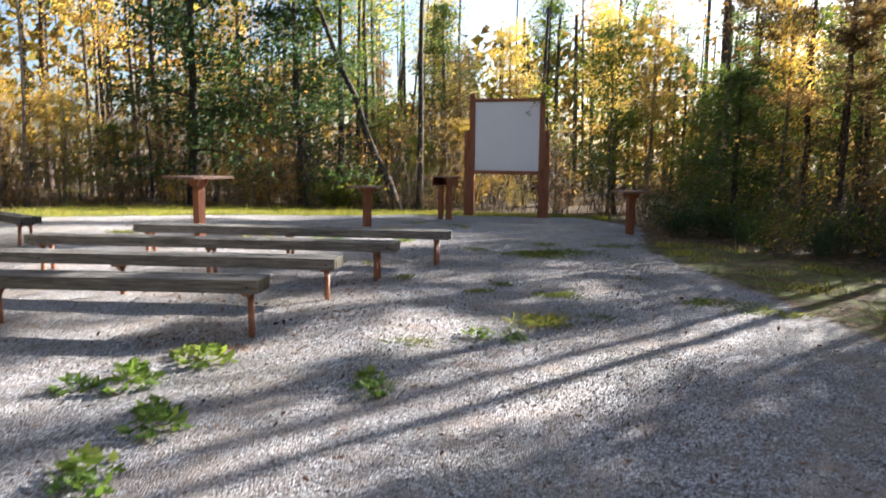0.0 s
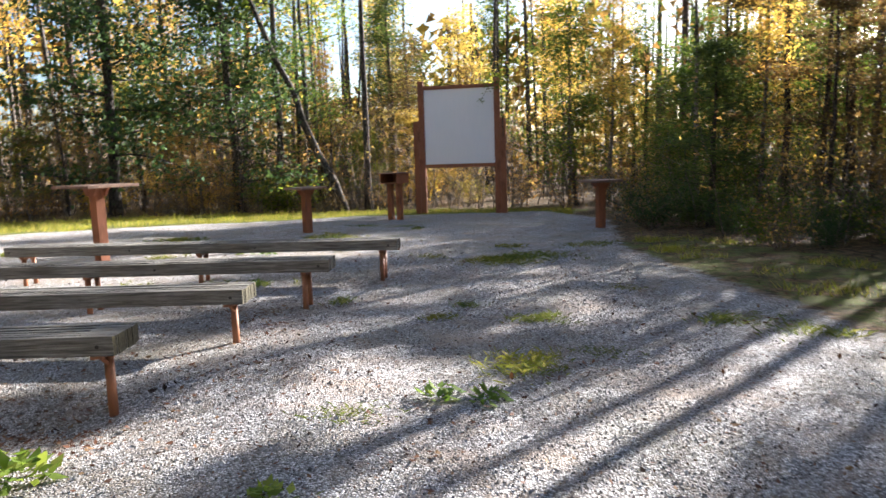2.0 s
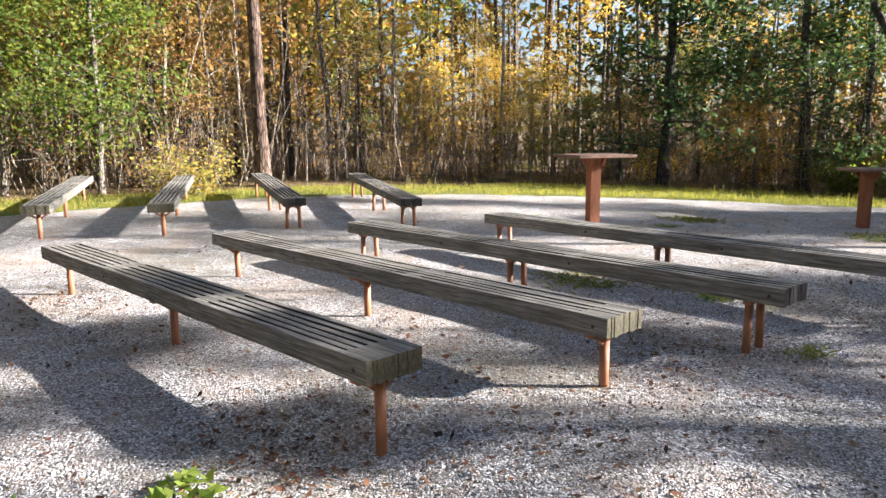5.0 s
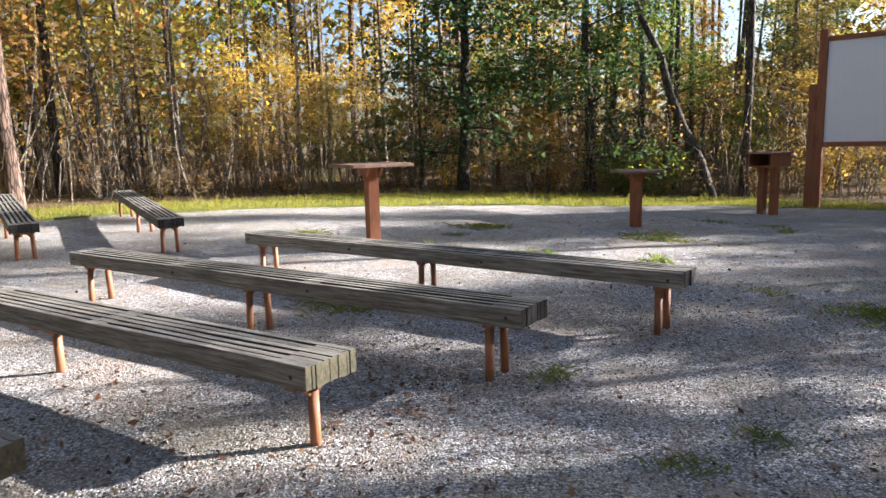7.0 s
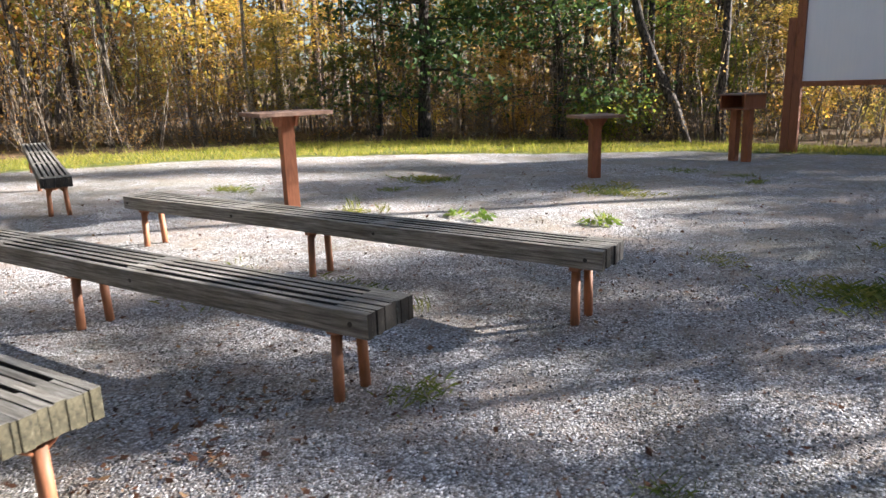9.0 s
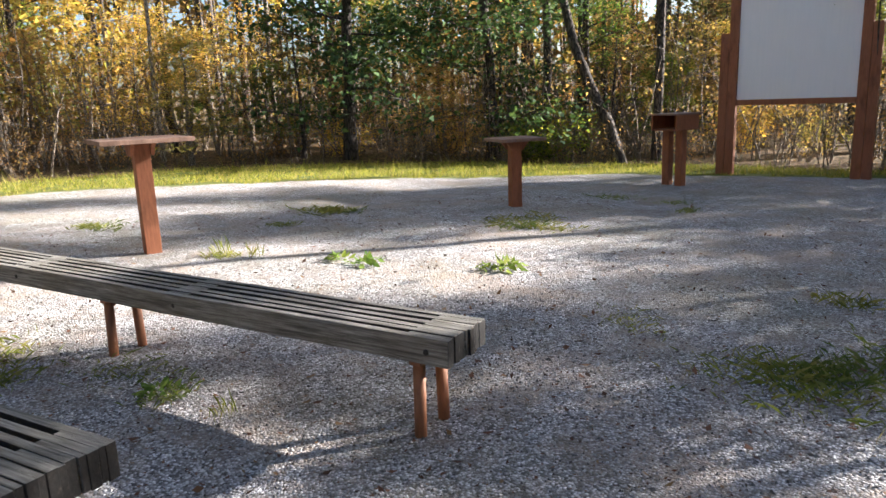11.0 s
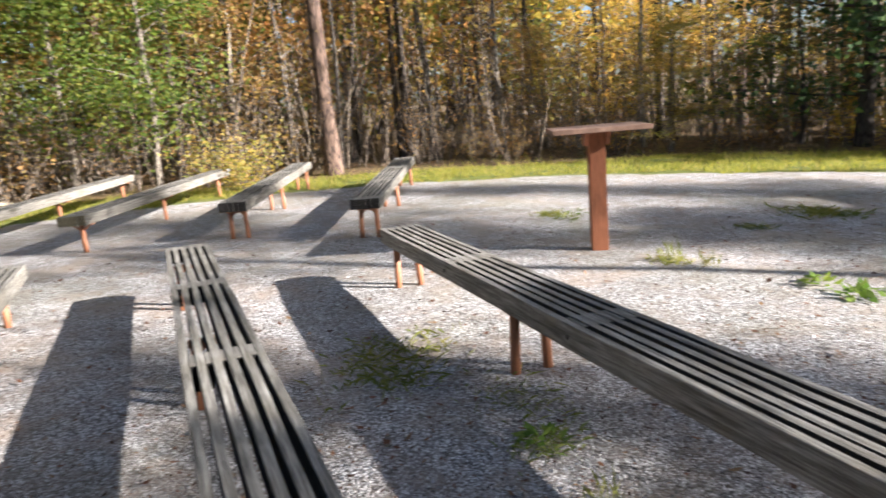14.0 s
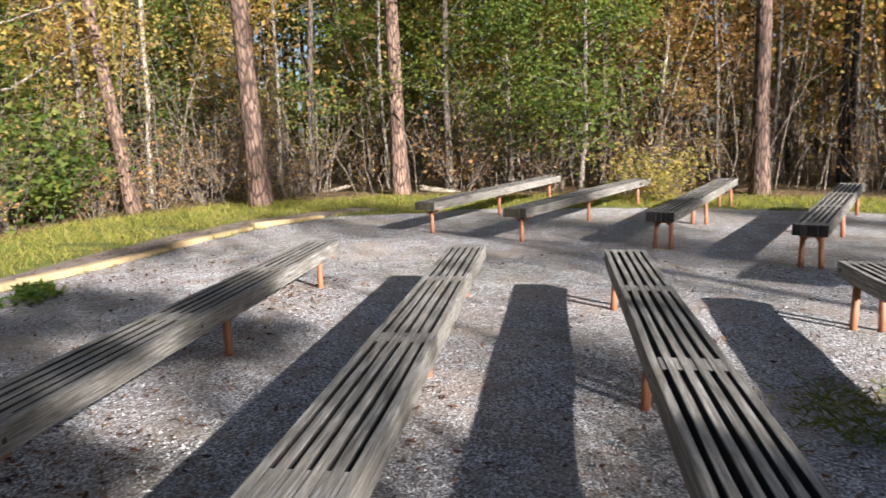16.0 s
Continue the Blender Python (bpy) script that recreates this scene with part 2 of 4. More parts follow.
BLADE = leaf("grass_blade", [(0.10, 0.14, 0.02), (0.20, 0.22, 0.035), (0.31, 0.31, 0.06), (0.38, 0.31, 0.14)], 0.5)
DEAD = leaf("fallen_leaf", [(0.036, 0.0202, 0.013), (0.0936, 0.0432, 0.0252), (0.158, 0.072, 0.0396), (0.216, 0.137, 0.072)], 0.15)
DRY = leaf("dry_blade", [(0.24, 0.15, 0.05), (0.36, 0.24, 0.08), (0.30, 0.27, 0.08)], 0.4)
TURF = leaf("tuft_blade", [(0.09, 0.12, 0.03), (0.16, 0.19, 0.05), (0.25, 0.25, 0.10)], 0.4)
GROUND = ground_material()
STONE = stones_material()


# ---- mesh helpers ----
def part(name, bm, mat, parent=None, label=""):
    """Links a bmesh or a mesh as one object under its thing."""
    if isinstance(bm, bmesh.types.BMesh):
        me = bpy.data.meshes.new(name)
        bm.to_mesh(me)
        bm.free()
    else:
        me = bm
    mats = mat if isinstance(mat, (list, tuple)) else [mat]
    if not me.materials:
        for one in mats:
            me.materials.append(one)
    ob = new(name, me)
    ob.parent = parent
    if label:
        tagged(ob, label)
    return ob


def thing(name, m, label, category, group=""):
    ob = new(name)
    ob.empty_display_size = 0.2
    ob.matrix_world = m
    return tagged(ob, label, category, group)


def box(bm, x0, x1, y0, y1, z0, z1, bevel=0.0):
    got = bmesh.ops.create_cube(bm, size=1.0)
    for v in got["verts"]:
        v.co = Vector((x0 if v.co.x < 0 else x1, y0 if v.co.y < 0 else y1, z0 if v.co.z < 0 else z1))
    if bevel:
        es = list({e for v in got["verts"] for e in v.link_edges})
        bmesh.ops.bevel(bm, geom=es, offset=bevel, segments=2, affect="EDGES", profile=0.6)
    return got


def board(x0, x1, y0, y1, z0, z1, bevel=0.004, cuts=0, wobble=0.0, seed=0, ends=False):
    """A sawn board with worn edges, waving a little along its length; its ends may show end grain."""
    bm = bmesh.new()
    box(bm, x0, x1, y0, y1, z0, z1, bevel)
    for k in range(1, cuts):
        x = x0 + (x1 - x0) * k / cuts
        bmesh.ops.bisect_plane(bm, geom=bm.verts[:] + bm.edges[:] + bm.faces[:], plane_co=(x, 0, 0), plane_no=(1, 0, 0))
    for v in bm.verts:
        n = noise.noise_vector((v.co.x * 1.1 + seed * 7.3, seed * 3.1, 0.0))
        v.co.y += n.y * wobble
        v.co.z += n.z * wobble * 0.7
    if ends:
        for f in bm.faces:
            if abs(f.normal.x) > 0.9:
                f.material_index = 1
    return bm


def rod(bm, a, b, r0, r1, n=12):
    """A round bar from a to b."""
    a, b = Vector(a), Vector(b)
    got = bmesh.ops.create_cone(bm, cap_ends=True, segments=n, radius1=r0, radius2=r1, depth=(b - a).length)
    bmesh.ops.transform(bm, verts=got["verts"], matrix=Matrix.Translation((a + b) / 2) @ (b - a).to_track_quat("Z", "Y").to_matrix().to_4x4())
    for v in got["verts"]:
        for f in v.link_faces:
            f.smooth = len(f.verts) == 4


class Soup:
    """Collects vertices and faces of organic meshes."""

    def __init__(self):
        self.v, self.f, self.n = [], [], 0

    def tube(self, pts, radii, sides=7):
        pts = [Vector(p) for p in pts]
        base = self.n
        for i, p in enumerate(pts):
            d = (pts[min(i + 1, len(pts) - 1)] - pts[max(i - 1, 0)]).normalized()
            u = d.orthogonal().normalized() if i == 0 else (u - d * u.dot(d)).normalized()
            w = d.cross(u)
            for k in range(sides):
                a = 2 * math.pi * k / sides
                self.v.append(p + (u * math.cos(a) + w * math.sin(a)) * radii[i])
        for i in range(len(pts) - 1):
            for k in range(sides):
                a, b = base + i * sides + k, base + i * sides + (k + 1) % sides
                self.f.append((a, b, b + sides, a + sides))
        self.n = len(self.v)

    def mesh(self, name, smooth=True):
        me = bpy.data.meshes.new(name)
        me.from_pydata([tuple(p) for p in self.v], [], self.f)
        if smooth:
            me.polygons.foreach_set("use_smooth", [True] * len(me.polygons))
        return me


def blades(name, centres, axes_a, axes_b):
    """A mesh of loose three-cornered leaves for foliage that stays some way off."""
    n = len(centres)
    co = np.empty((n, 3, 3))
    co[:, 0] = centres - axes_a
    co[:, 1], co[:, 2] = centres + axes_a * 0.5 + axes_b * 1.3, centres + axes_a * 0.5 - axes_b * 1.3
    me = bpy.data.meshes.new(name)
    me.vertices.add(n * 3)
    me.vertices.foreach_set("co", co.ravel())
    me.loops.add(n * 3)
    me.loops.foreach_set("vertex_index", np.arange(n * 3))
    me.polygons.add(n)
    me.polygons.foreach_set("loop_start", np.arange(0, n * 3, 3))
    me.polygons.foreach_set("loop_total", np.full(n, 3))
    me.update(calc_edges=True)
    return me


def quads(name, centres, axes_a, axes_b):
    """A mesh of loose four-cornered leaves: pointed at both ends, folded along the middle."""
    n = len(centres)
    fold = np.cross(axes_a, axes_b)
    fold /= np.maximum(np.linalg.norm(fold, axis=1, keepdims=True), 1e-9)
    fold *= np.linalg.norm(axes_b, axis=1, keepdims=True) * 0.35
    co = np.empty((n, 4, 3))
    co[:, 0], co[:, 1] = centres - axes_a, centres + axes_b + fold
    co[:, 2], co[:, 3] = centres + axes_a, centres - axes_b + fold
    me = bpy.data.meshes.new(name)
    me.vertices.add(n * 4)
    me.vertices.foreach_set("co", co.ravel())
    me.loops.add(n * 4)
    me.loops.foreach_set("vertex_index", np.arange(n * 4))
    me.polygons.add(n)
    me.polygons.foreach_set("loop_start", np.arange(0, n * 4, 4))
    me.polygons.foreach_set("loop_total", np.full(n, 4))
    me.update(calc_edges=True)
    return me


def spread(rng, n, size, flat=0.0):
    """Random leaf axes; flat near 1 lays them level."""
    a = rng.normal(size=(n, 3))
    a[:, 2] *= 1 - flat
    a /= np.linalg.norm(a, axis=1, keepdims=True)
    b = np.cross(a, rng.normal(size=(n, 3)) * (1 - flat) + np.array([0, 0, flat]))
    b /= np.maximum(np.linalg.norm(b, axis=1, keepdims=True), 1e-9)
    s = size * rng.uniform(0.6, 1.25, (n, 1))
    return a * s, b * s * rng.uniform(0.4, 0.62, (n, 1))


# ---- the lie of the land ----
def rise(x, y):
    h = 0.029 * np.clip(-7.0 - x, 0, 9) - 0.022 * np.clip(y - 11.0, 0, 14)
    h = h - 0.09 * np.exp(-(((x + 2.55) / 0.55) ** 2 + ((y - 5.3) / 0.38) ** 2))
    far = np.maximum(0, np.hypot(x + 5, y - 9) - 22)
    return h + 0.02 * far


def height(x, y):
    return float(rise(np.array(x), np.array(y)))


GRAVEL = [(3.3, -7), (3.2, 4), (2.75, 6.4), (2.5, 7.4), (2.15, 8.9), (1.6, 10.8), (1.3, 12.6), (1.5, 15.6), (1.6, 18.5), (0.2, 21.9), (-5.5, 20.9), (-9.6, 17.4), (-12.0, 14.0), (-12.8, 11.6), (-13.4, 9.0),
          (-13.2, 5.2), (-12.0, 2.8), (-10.5, 2.1), (-9.0, 1.9), (-6.0, 1.65), (-4.5, -1.0), (-3.5, -7)]
GRASS = [(1.5, 22.4), (-4.6, 23.6), (-8.8, 22.3), (-11.8, 19.6), (-13.5, 17.4), (-13.9, 14.8), (-14.6, 12.8), (-15.2, 8.0), (-15.4, 3.0), (-13.6, -0.4), (-10.9, -1.7), (-9.0, -1.5), (-6.0, -2.6), (-3.5, -4.0), (-3.0, 0.0), (-6.0, 3.0), (-11.0, 6.0), (-10, 12), (-5, 16), (0, 18)]
VERGE = [(1.1, 13.4), (1.5, 10.8), (2.1, 8.9), (2.6, 7.2), (3.1, 4.4), (3.3, -3.0), (5.0, -3.0), (5.2, 9.0), (3.6, 11.6), (2.4, 13.6)]
PATHWAY = [(-4.0, 1.5), (-7.6, 1.68), (-10.5, 1.92), (-11.8, 2.5), (-13.0, 3.4), (-13.4, 2.7), (-11.3, 1.35), (-9.7, 1.05), (-7.6, 0.97), (-4.0, 0.8)]
WOODS = [(7, -9), (6.4, 4), (5.6, 11.2), (3.8, 12.0), (2.6, 13.8), (2.5, 16.5), (2.6, 19.5), (1.2, 22.6), (-4.2, 24.0), (-8.8, 22.6), (-12.0, 20.0), (-13.8, 17.6), (-14.2, 15.0), (-15.0, 12.8),
         (-15.5, 8.0), (-16.2, 3.4), (-13.4, -0.9), (-10.8, -2.1), (-9.0, -1.9), (-6.2, -3.8), (-3.2, -9)]


def signed(px, py, poly):
    """Distance to a polygon's border, positive inside."""
    px, py = np.asarray(px, float), np.asarray(py, float)
    best, inside = np.full(px.shape, 1e9), np.zeros(px.shape, bool)
    for (x0, y0), (x1, y1) in zip(poly, poly[1:] + poly[:1]):
        dx, dy = x1 - x0, y1 - y0
        t = np.clip(((px - x0) * dx + (py - y0) * dy) / (dx * dx + dy * dy), 0, 1)
        best = np.minimum(best, np.hypot(px - x0 - t * dx, py - y0 - t * dy))
        if dy:
            cross = (y0 > py) != (y1 > py)
            inside ^= cross & (px < dx * (py - y0) / dy + x0)
    return np.where(inside, best, -best)


def build_ground():
    xs = np.concatenate([np.linspace(-400, -60, 9), np.linspace(-55, -19, 19), np.arange(-18, 6.01, 0.16), np.linspace(8, 50, 20), np.linspace(60, 400, 9)])
    ys = np.concatenate([np.linspace(-400, -60, 9), np.linspace(-55, -6, 25), np.arange(-5, 23.01, 0.16), np.linspace(25, 60, 18), np.linspace(70, 400, 9)])
    gx, gy = np.meshgrid(xs, ys)
    px, py = gx.ravel(), gy.ravel()
    z = rise(px, py)
    z = z + np.array([noise.noise((x * 0.9, y * 0.9, 3.0)) * 0.018 + noise.noise((x * 3.1, y * 3.1, 8.0)) * 0.007 for x, y in zip(px, py)])
    nx, ny = len(xs), len(ys)
    idx = np.arange(nx * ny).reshape(ny, nx)
    faces = np.stack([idx[:-1, :-1], idx[:-1, 1:], idx[1:, 1:], idx[1:, :-1]], -1).reshape(-1, 4)
    me = bpy.data.meshes.new("ground")
    me.from_pydata(np.stack([px, py, z], 1).tolist(), [], faces.tolist())
    me.polygons.foreach_set("use_smooth", [True] * len(me.polygons))
    for name, poly, soft in (("gravel", GRAVEL, 0.9), ("grass", GRASS, 1.6), ("path", PATHWAY, 0.4)):
        at = me.attributes.new(name, "FLOAT", "POINT")
        inside = np.maximum(signed(px, py, poly), np.minimum(signed(px, py, VERGE) - 0.1, 0.0)) if name == "grass" else signed(px, py, poly)
        at.data.foreach_set("value", np.clip(0.5 + inside / soft, 0, 1).astype(np.float32))
    me.materials.append(GROUND)
    return tagged(new("ground", me), "grey crushed stone clearing ringed by grass and leaf litter", "ground", kind="structure")


build_ground()


# ---- benches ----
BENCH_LONG, BENCH_TOP, BENCH_THICK = 4.75, 0.468, 0.115
SLAT, GAP = 0.0355, 0.0235


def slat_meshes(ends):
    """Worn boards with weathered end grain; sides facing the gaps coloured black for grime and the gaps' shade."""
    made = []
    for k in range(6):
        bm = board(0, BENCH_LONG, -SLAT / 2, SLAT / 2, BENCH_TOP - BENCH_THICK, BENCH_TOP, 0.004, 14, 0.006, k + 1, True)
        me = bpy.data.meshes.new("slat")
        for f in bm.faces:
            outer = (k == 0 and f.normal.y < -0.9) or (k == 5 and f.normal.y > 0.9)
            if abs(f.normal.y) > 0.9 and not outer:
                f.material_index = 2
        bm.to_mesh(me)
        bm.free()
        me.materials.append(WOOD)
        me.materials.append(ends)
        me.materials.append(END_GAP_SHADE)
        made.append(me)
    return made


SLATS = {True: slat_meshes(END_GAP_SHADE), False: slat_meshes(END_TAN)}


def bench(x, y, turn, double, z=0.0, tilt=0.0, label="", inset=0.19):
    """Six boards on edge with spacers between, on painted pipe legs: single posts with a tee, or pairs. Local x runs along it."""
    ob = thing("bench", pose(x, y, z, 0, tilt, turn), label, "bench", "benches of the outdoor theatre")
    pitch = SLAT + GAP
    for k in range(6):
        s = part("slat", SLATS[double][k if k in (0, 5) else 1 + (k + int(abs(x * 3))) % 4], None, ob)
        s.location = (random.uniform(-0.008, 0.008), (k - 2.5) * pitch, random.uniform(-0.003, 0.003))
        s.scale = (1, 1 if double else 1.16, 1)
    for s0, s1 in ((0.002, 0.21), (1.58, 1.74), (3.10, 3.26), (BENCH_LONG - 0.12, BENCH_LONG - 0.002)):
        for k in range(5):
            bm = board(s0, s1, -GAP / 2 + 0.0005, GAP / 2 - 0.0005, BENCH_TOP - BENCH_THICK + 0.004, BENCH_TOP - 0.0012, 0.002, 0, 0, 0, True)
            part("spacer", bm, [WOOD, END_GAP_SHADE if double else END_TAN], ob).location = (0, (k - 2) * pitch, 0)
    under = BENCH_TOP - BENCH_THICK
    for s in (inset, 2.36, BENCH_LONG - 0.19):
        if double:
            bm = bmesh.new()
            box(bm, s - 0.03, s + 0.03, -0.12, 0.12, under - 0.035, under - 0.002, 0.006)
            part("crossbar", bm, PIPE, ob)
            for side in (-1, 1):
                bm = bmesh.new()
                rod(bm, (s, side * 0.10, -0.14), (s, side * 0.085, under - 0.03), 0.027, 0.027)
                leg = part("leg", bm, PIPE, ob)
                bm = bmesh.new()
                rod(bm, (s, side * 0.09, under - 0.09), (s, side * 0.035, under - 0.03), 0.012, 0.012, 8)
                part("gusset", bm, PIPE, leg)
        else:
            bm = bmesh.new()
            box(bm, s - 0.035, s + 0.035, -0.15, 0.15, under - 0.022, under - 0.002, 0.005)
            part("bracket", bm, PIPE, ob)
            bm = bmesh.new()
            rod(bm, (s, 0, -0.16), (s, 0, under - 0.02), 0.028, 0.028)
            leg = part("leg", bm, PIPE, ob)
            for side in (-1, 1):
                bm = bmesh.new()
                rod(bm, (s, side * 0.02, under - 0.08), (s, side * 0.10, under - 0.02), 0.012, 0.012, 8)
                part("gusset", bm, PIPE, leg)
    for s in (0.10, 1.66, 3.18, BENCH_LONG - 0.07):
        for side in (-1, 1):
            bm = bmesh.new()
            rod(bm, (s, side * (3 * pitch - 0.012), under + 0.055), (s, side * (3 * pitch - 0.007), under + 0.055), 0.014, 0.011, 10)
            part("bolt", bm, IRON, ob)
    return ob


L1 = "weathered grey slatted bench on single brown pipe legs in gravel"
L2 = "weathered grey slatted bench on paired brown pipe legs in gravel"
bench(-2.375, 5.525, 188.0, False, -0.012, 0, L1, 0.12)
bench(-2.21, 6.92, 186.5, False, -0.018, 0, L1, 0.13)
bench(-1.93, 8.23, 185.2, True, 0.01, 0, L2, 0.255)
bench(-1.57, 9.715, 182.6, True, 0.006, 0, L2)
for bx, by, turn, double in ((-10.2, 5.03, 163.3, False), (-9.55, 6.42, 159.5, False), (-9.22, 8.2, 163.8, True), (-8.28, 9.6, 160.2, True)):
    bench(bx, by, turn, double, height(bx, by), -1.6, (L2 if double else L1).replace("in gravel", "across the aisle"))


# ---- tables, box and screen ----
def table(x, y, turn, size, high, label, group):
    """A square board top on one thick post."""
    ob = thing("table", pose(x, y, height(x, y), 0, 0, turn), label, "table", group)
    n = 6
    w = size / n
    for k in range(n):
        y0 = -size / 2 + k * w
        bm = board(-size / 2, size / 2, y0 + 0.0015, y0 + w - 0.0015, high - 0.042, high, 0.004, 6, 0.003, k + int(x * 10))
        part("plank", bm, TOP, ob)
    for s in (-1, 1):
        bm = bmesh.new()
        got = box(bm, s * 0.096 - 0.018, s * 0.096 + 0.018, -0.17, 0.17, high - 0.17, high - 0.044)
        for v in got["verts"]:
            if v.co.z < high - 0.1:
                v.co.y *= 0.45
        part("bracket", bm, BROWN, ob)
    bm = bmesh.new()
    box(bm, -0.076, 0.076, -0.076, 0.076, -0.3, high - 0.046, 0.008)
    part("post", bm, BROWN, ob)
    return ob


G = "post tables before the screen"
table(-6.46, 11.46, 69, 0.85, 1.15, "red-brown stained square table on one thick post", G)
table(-4.79, 16.06, -38, 0.66, 0.95, "weathered brown square table on one post in shade", G)
table(1.27, 15.9, -70, 0.66, 0.95, "weathered brown square table beside the undergrowth", G)


def lantern_box(x, y, turn):
    """A wooden box open at one end, on two posts."""
    ob = thing("projector_box", pose(x, y, height(x, y), 0, 0, turn), "brown wooden box, open at one end, on two posts", "box")
    z0, z1, w, d = 0.93, 1.18, 0.25, 0.30
    for name, a in (("roof", (-w - 0.03, w + 0.03, -d - 0.05, d + 0.03, z1, z1 + 0.025)), ("floor_board", (-w, w, -d, d, z0, z0 + 0.025)),
                    ("side_panel", (-w, -w + 0.025, -d, d, z0 + 0.027, z1 - 0.002)), ("side_panel", (w - 0.025, w, -d, d, z0 + 0.027, z1 - 0.002)),
                    ("back_panel", (-w + 0.027, w - 0.027, d - 0.025, d, z0 + 0.027, z1 - 0.002))):
        bm = bmesh.new()
        box(bm, *a, 0.004)
        part(name, bm, TOP if name == "roof" else BROWN, ob)
    for s in (-1, 1):
        bm = bmesh.new()
        box(bm, s * 0.13 - 0.065, s * 0.13 + 0.065, -0.065, 0.065, -0.3, z0 - 0.002, 0.008)
        part("post", bm, BROWN, ob)
    return ob


lantern_box(-3.56, 19.4, -20)


def screen(x, y, turn):
    """A white projection board framed between doubled posts."""
    ob = thing("projection_screen", pose(x, y, height(x, y), 0, 0, turn), "white outdoor projection board in a red-brown post frame", "screen")
    half, low, high = 0.99, 1.40, 3.475
    bm = bmesh.new()
    box(bm, -half, half, -0.015, 0.015, low, high, 0.003)
    part("panel", bm, WHITE, ob, "white painted board")
    for s in (-1, 1):
        for r, z1, off in ((0.08, 3.72, 0.085), (0.075, 2.62, 0.245)):
            bm = bmesh.new()
            box(bm, s * (half + off) - r, s * (half + off) + r, -0.07, 0.07, -0.4, z1, 0.01)
            part("post", bm, BROWN, ob)
    for z0, z1 in ((low - 0.10, low - 0.002), (high + 0.002, high + 0.10)):
        bm = bmesh.new()
        box(bm, -half, half, -0.05, 0.05, z0, z1, 0.006)
        part("beam", bm, BROWN, ob)
    return ob


screen(-2.10, 21.6, -5)


# ---- path edging ----
def edging(x0, y0, x1, y1):
    ob = thing("edging_timber", pose(x0, y0, height(x0, y0), 0, 0, math.degrees(math.atan2(y1 - y0, x1 - x0))), "pale weathered landscape timber edging the path", "timber", "timbers along the path")
    bm = board(0, math.hypot(x1 - x0, y1 - y0), -0.07, 0.07, -0.08, 0.085, 0.02, 8, 0.012, int(x0 * 10))
    part("log", bm, TIMBER, ob)


for p, q in zip([(-4.2, 1.56), (-6.5, 1.64), (-8.75, 1.82), (-10.65, 2.02)], [(-6.45, 1.64), (-8.7, 1.81), (-10.6, 2.01), (-11.9, 2.66)]):
    edging(*p, *q)


# ---- trees ----
def limb_points(rng, start, way, length, droop, n=5):
    pts, p, d = [Vector(start)], Vector(start), Vector(way).normalized()
    for _ in range(n):
        d = (d + Vector(rng.normal(size=3)) * 0.16 + Vector((0, 0, droop))).normalized()
        p = p + d * (length / n)
        pts.append(p.copy())
    return pts


def tree_meshes(seed, tall, girth, base, reach, clumps, per, size, lean=0.0, bend=0.25, up=0.35, puff=0.45):
    """Trunk with limbs and twigs, and the leaves on them. base: share of the height that is bare."""
    rng = np.random.default_rng(seed)
    soup = Soup()
    pts, rad = [], []
    drift, n = Vector((0, 0, 0)), 12
    for i in range(n + 1):
        t = i / n
        drift += Vector((rng.normal() * bend * 0.12 + lean * tall / n, rng.normal() * bend * 0.12, 0))
        pts.append(Vector((drift.x, drift.y, tall * t - (0.25 if i == 0 else 0))))
        rad.append(girth * ((1 - t) ** 0.8 * 0.94 + 0.06) * (1.35 if i == 0 else 1))
    soup.tube(pts, rad, 9)
    tips = []
    for k in range(clumps):
        t = base + (1 - base) * ((k + rng.uniform()) / clumps) ** 0.9
        i = min(n - 1, int(t * n))
        p = pts[i].lerp(pts[i + 1], t * n - i)
        a = rng.uniform(0, 2 * math.pi)
        span = reach * (1.05 - 0.75 * (t - base) / (1 - base)) * rng.uniform(0.55, 1.15)
        way = Vector((math.cos(a), math.sin(a), up * rng.uniform(0.4, 1.6)))
        lp = limb_points(rng, p, way, span, 0.03)
        r = max(0.012, girth * 0.3 * (1 - t) + 0.008)
        soup.tube(lp, [r * (1 - 0.8 * j / 5) for j in range(6)], 4)
        for j in (2, 3, 4, 5):
            tips.append((lp[j], span))
            if j < 5:
                w2 = Vector(rng.normal(size=3))
                w2.z = abs(w2.z) * 0.4
                tp = limb_points(rng, lp[j], w2, span * 0.4, 0.02, 2)
                soup.tube(tp, [r * 0.35, r * 0.22, r * 0.1], 3)
                tips.append((tp[1], span * 0.7))
                tips.append((tp[2], span * 0.7))
    cs = []
    for p, span in tips:
        m = max(1, int(per * rng.uniform(0.3, 1.5)))
        c = np.array(p) + rng.normal(size=(m, 3)) * np.array([1, 1, 0.6]) * puff * rng.uniform(0.6, 1.2)
        cs.append(c)
    cs = np.concatenate(cs)
    a, b = spread(rng, len(cs), size, 0.25)
    return soup.mesh("trunk"), blades("crown", cs, a, b)


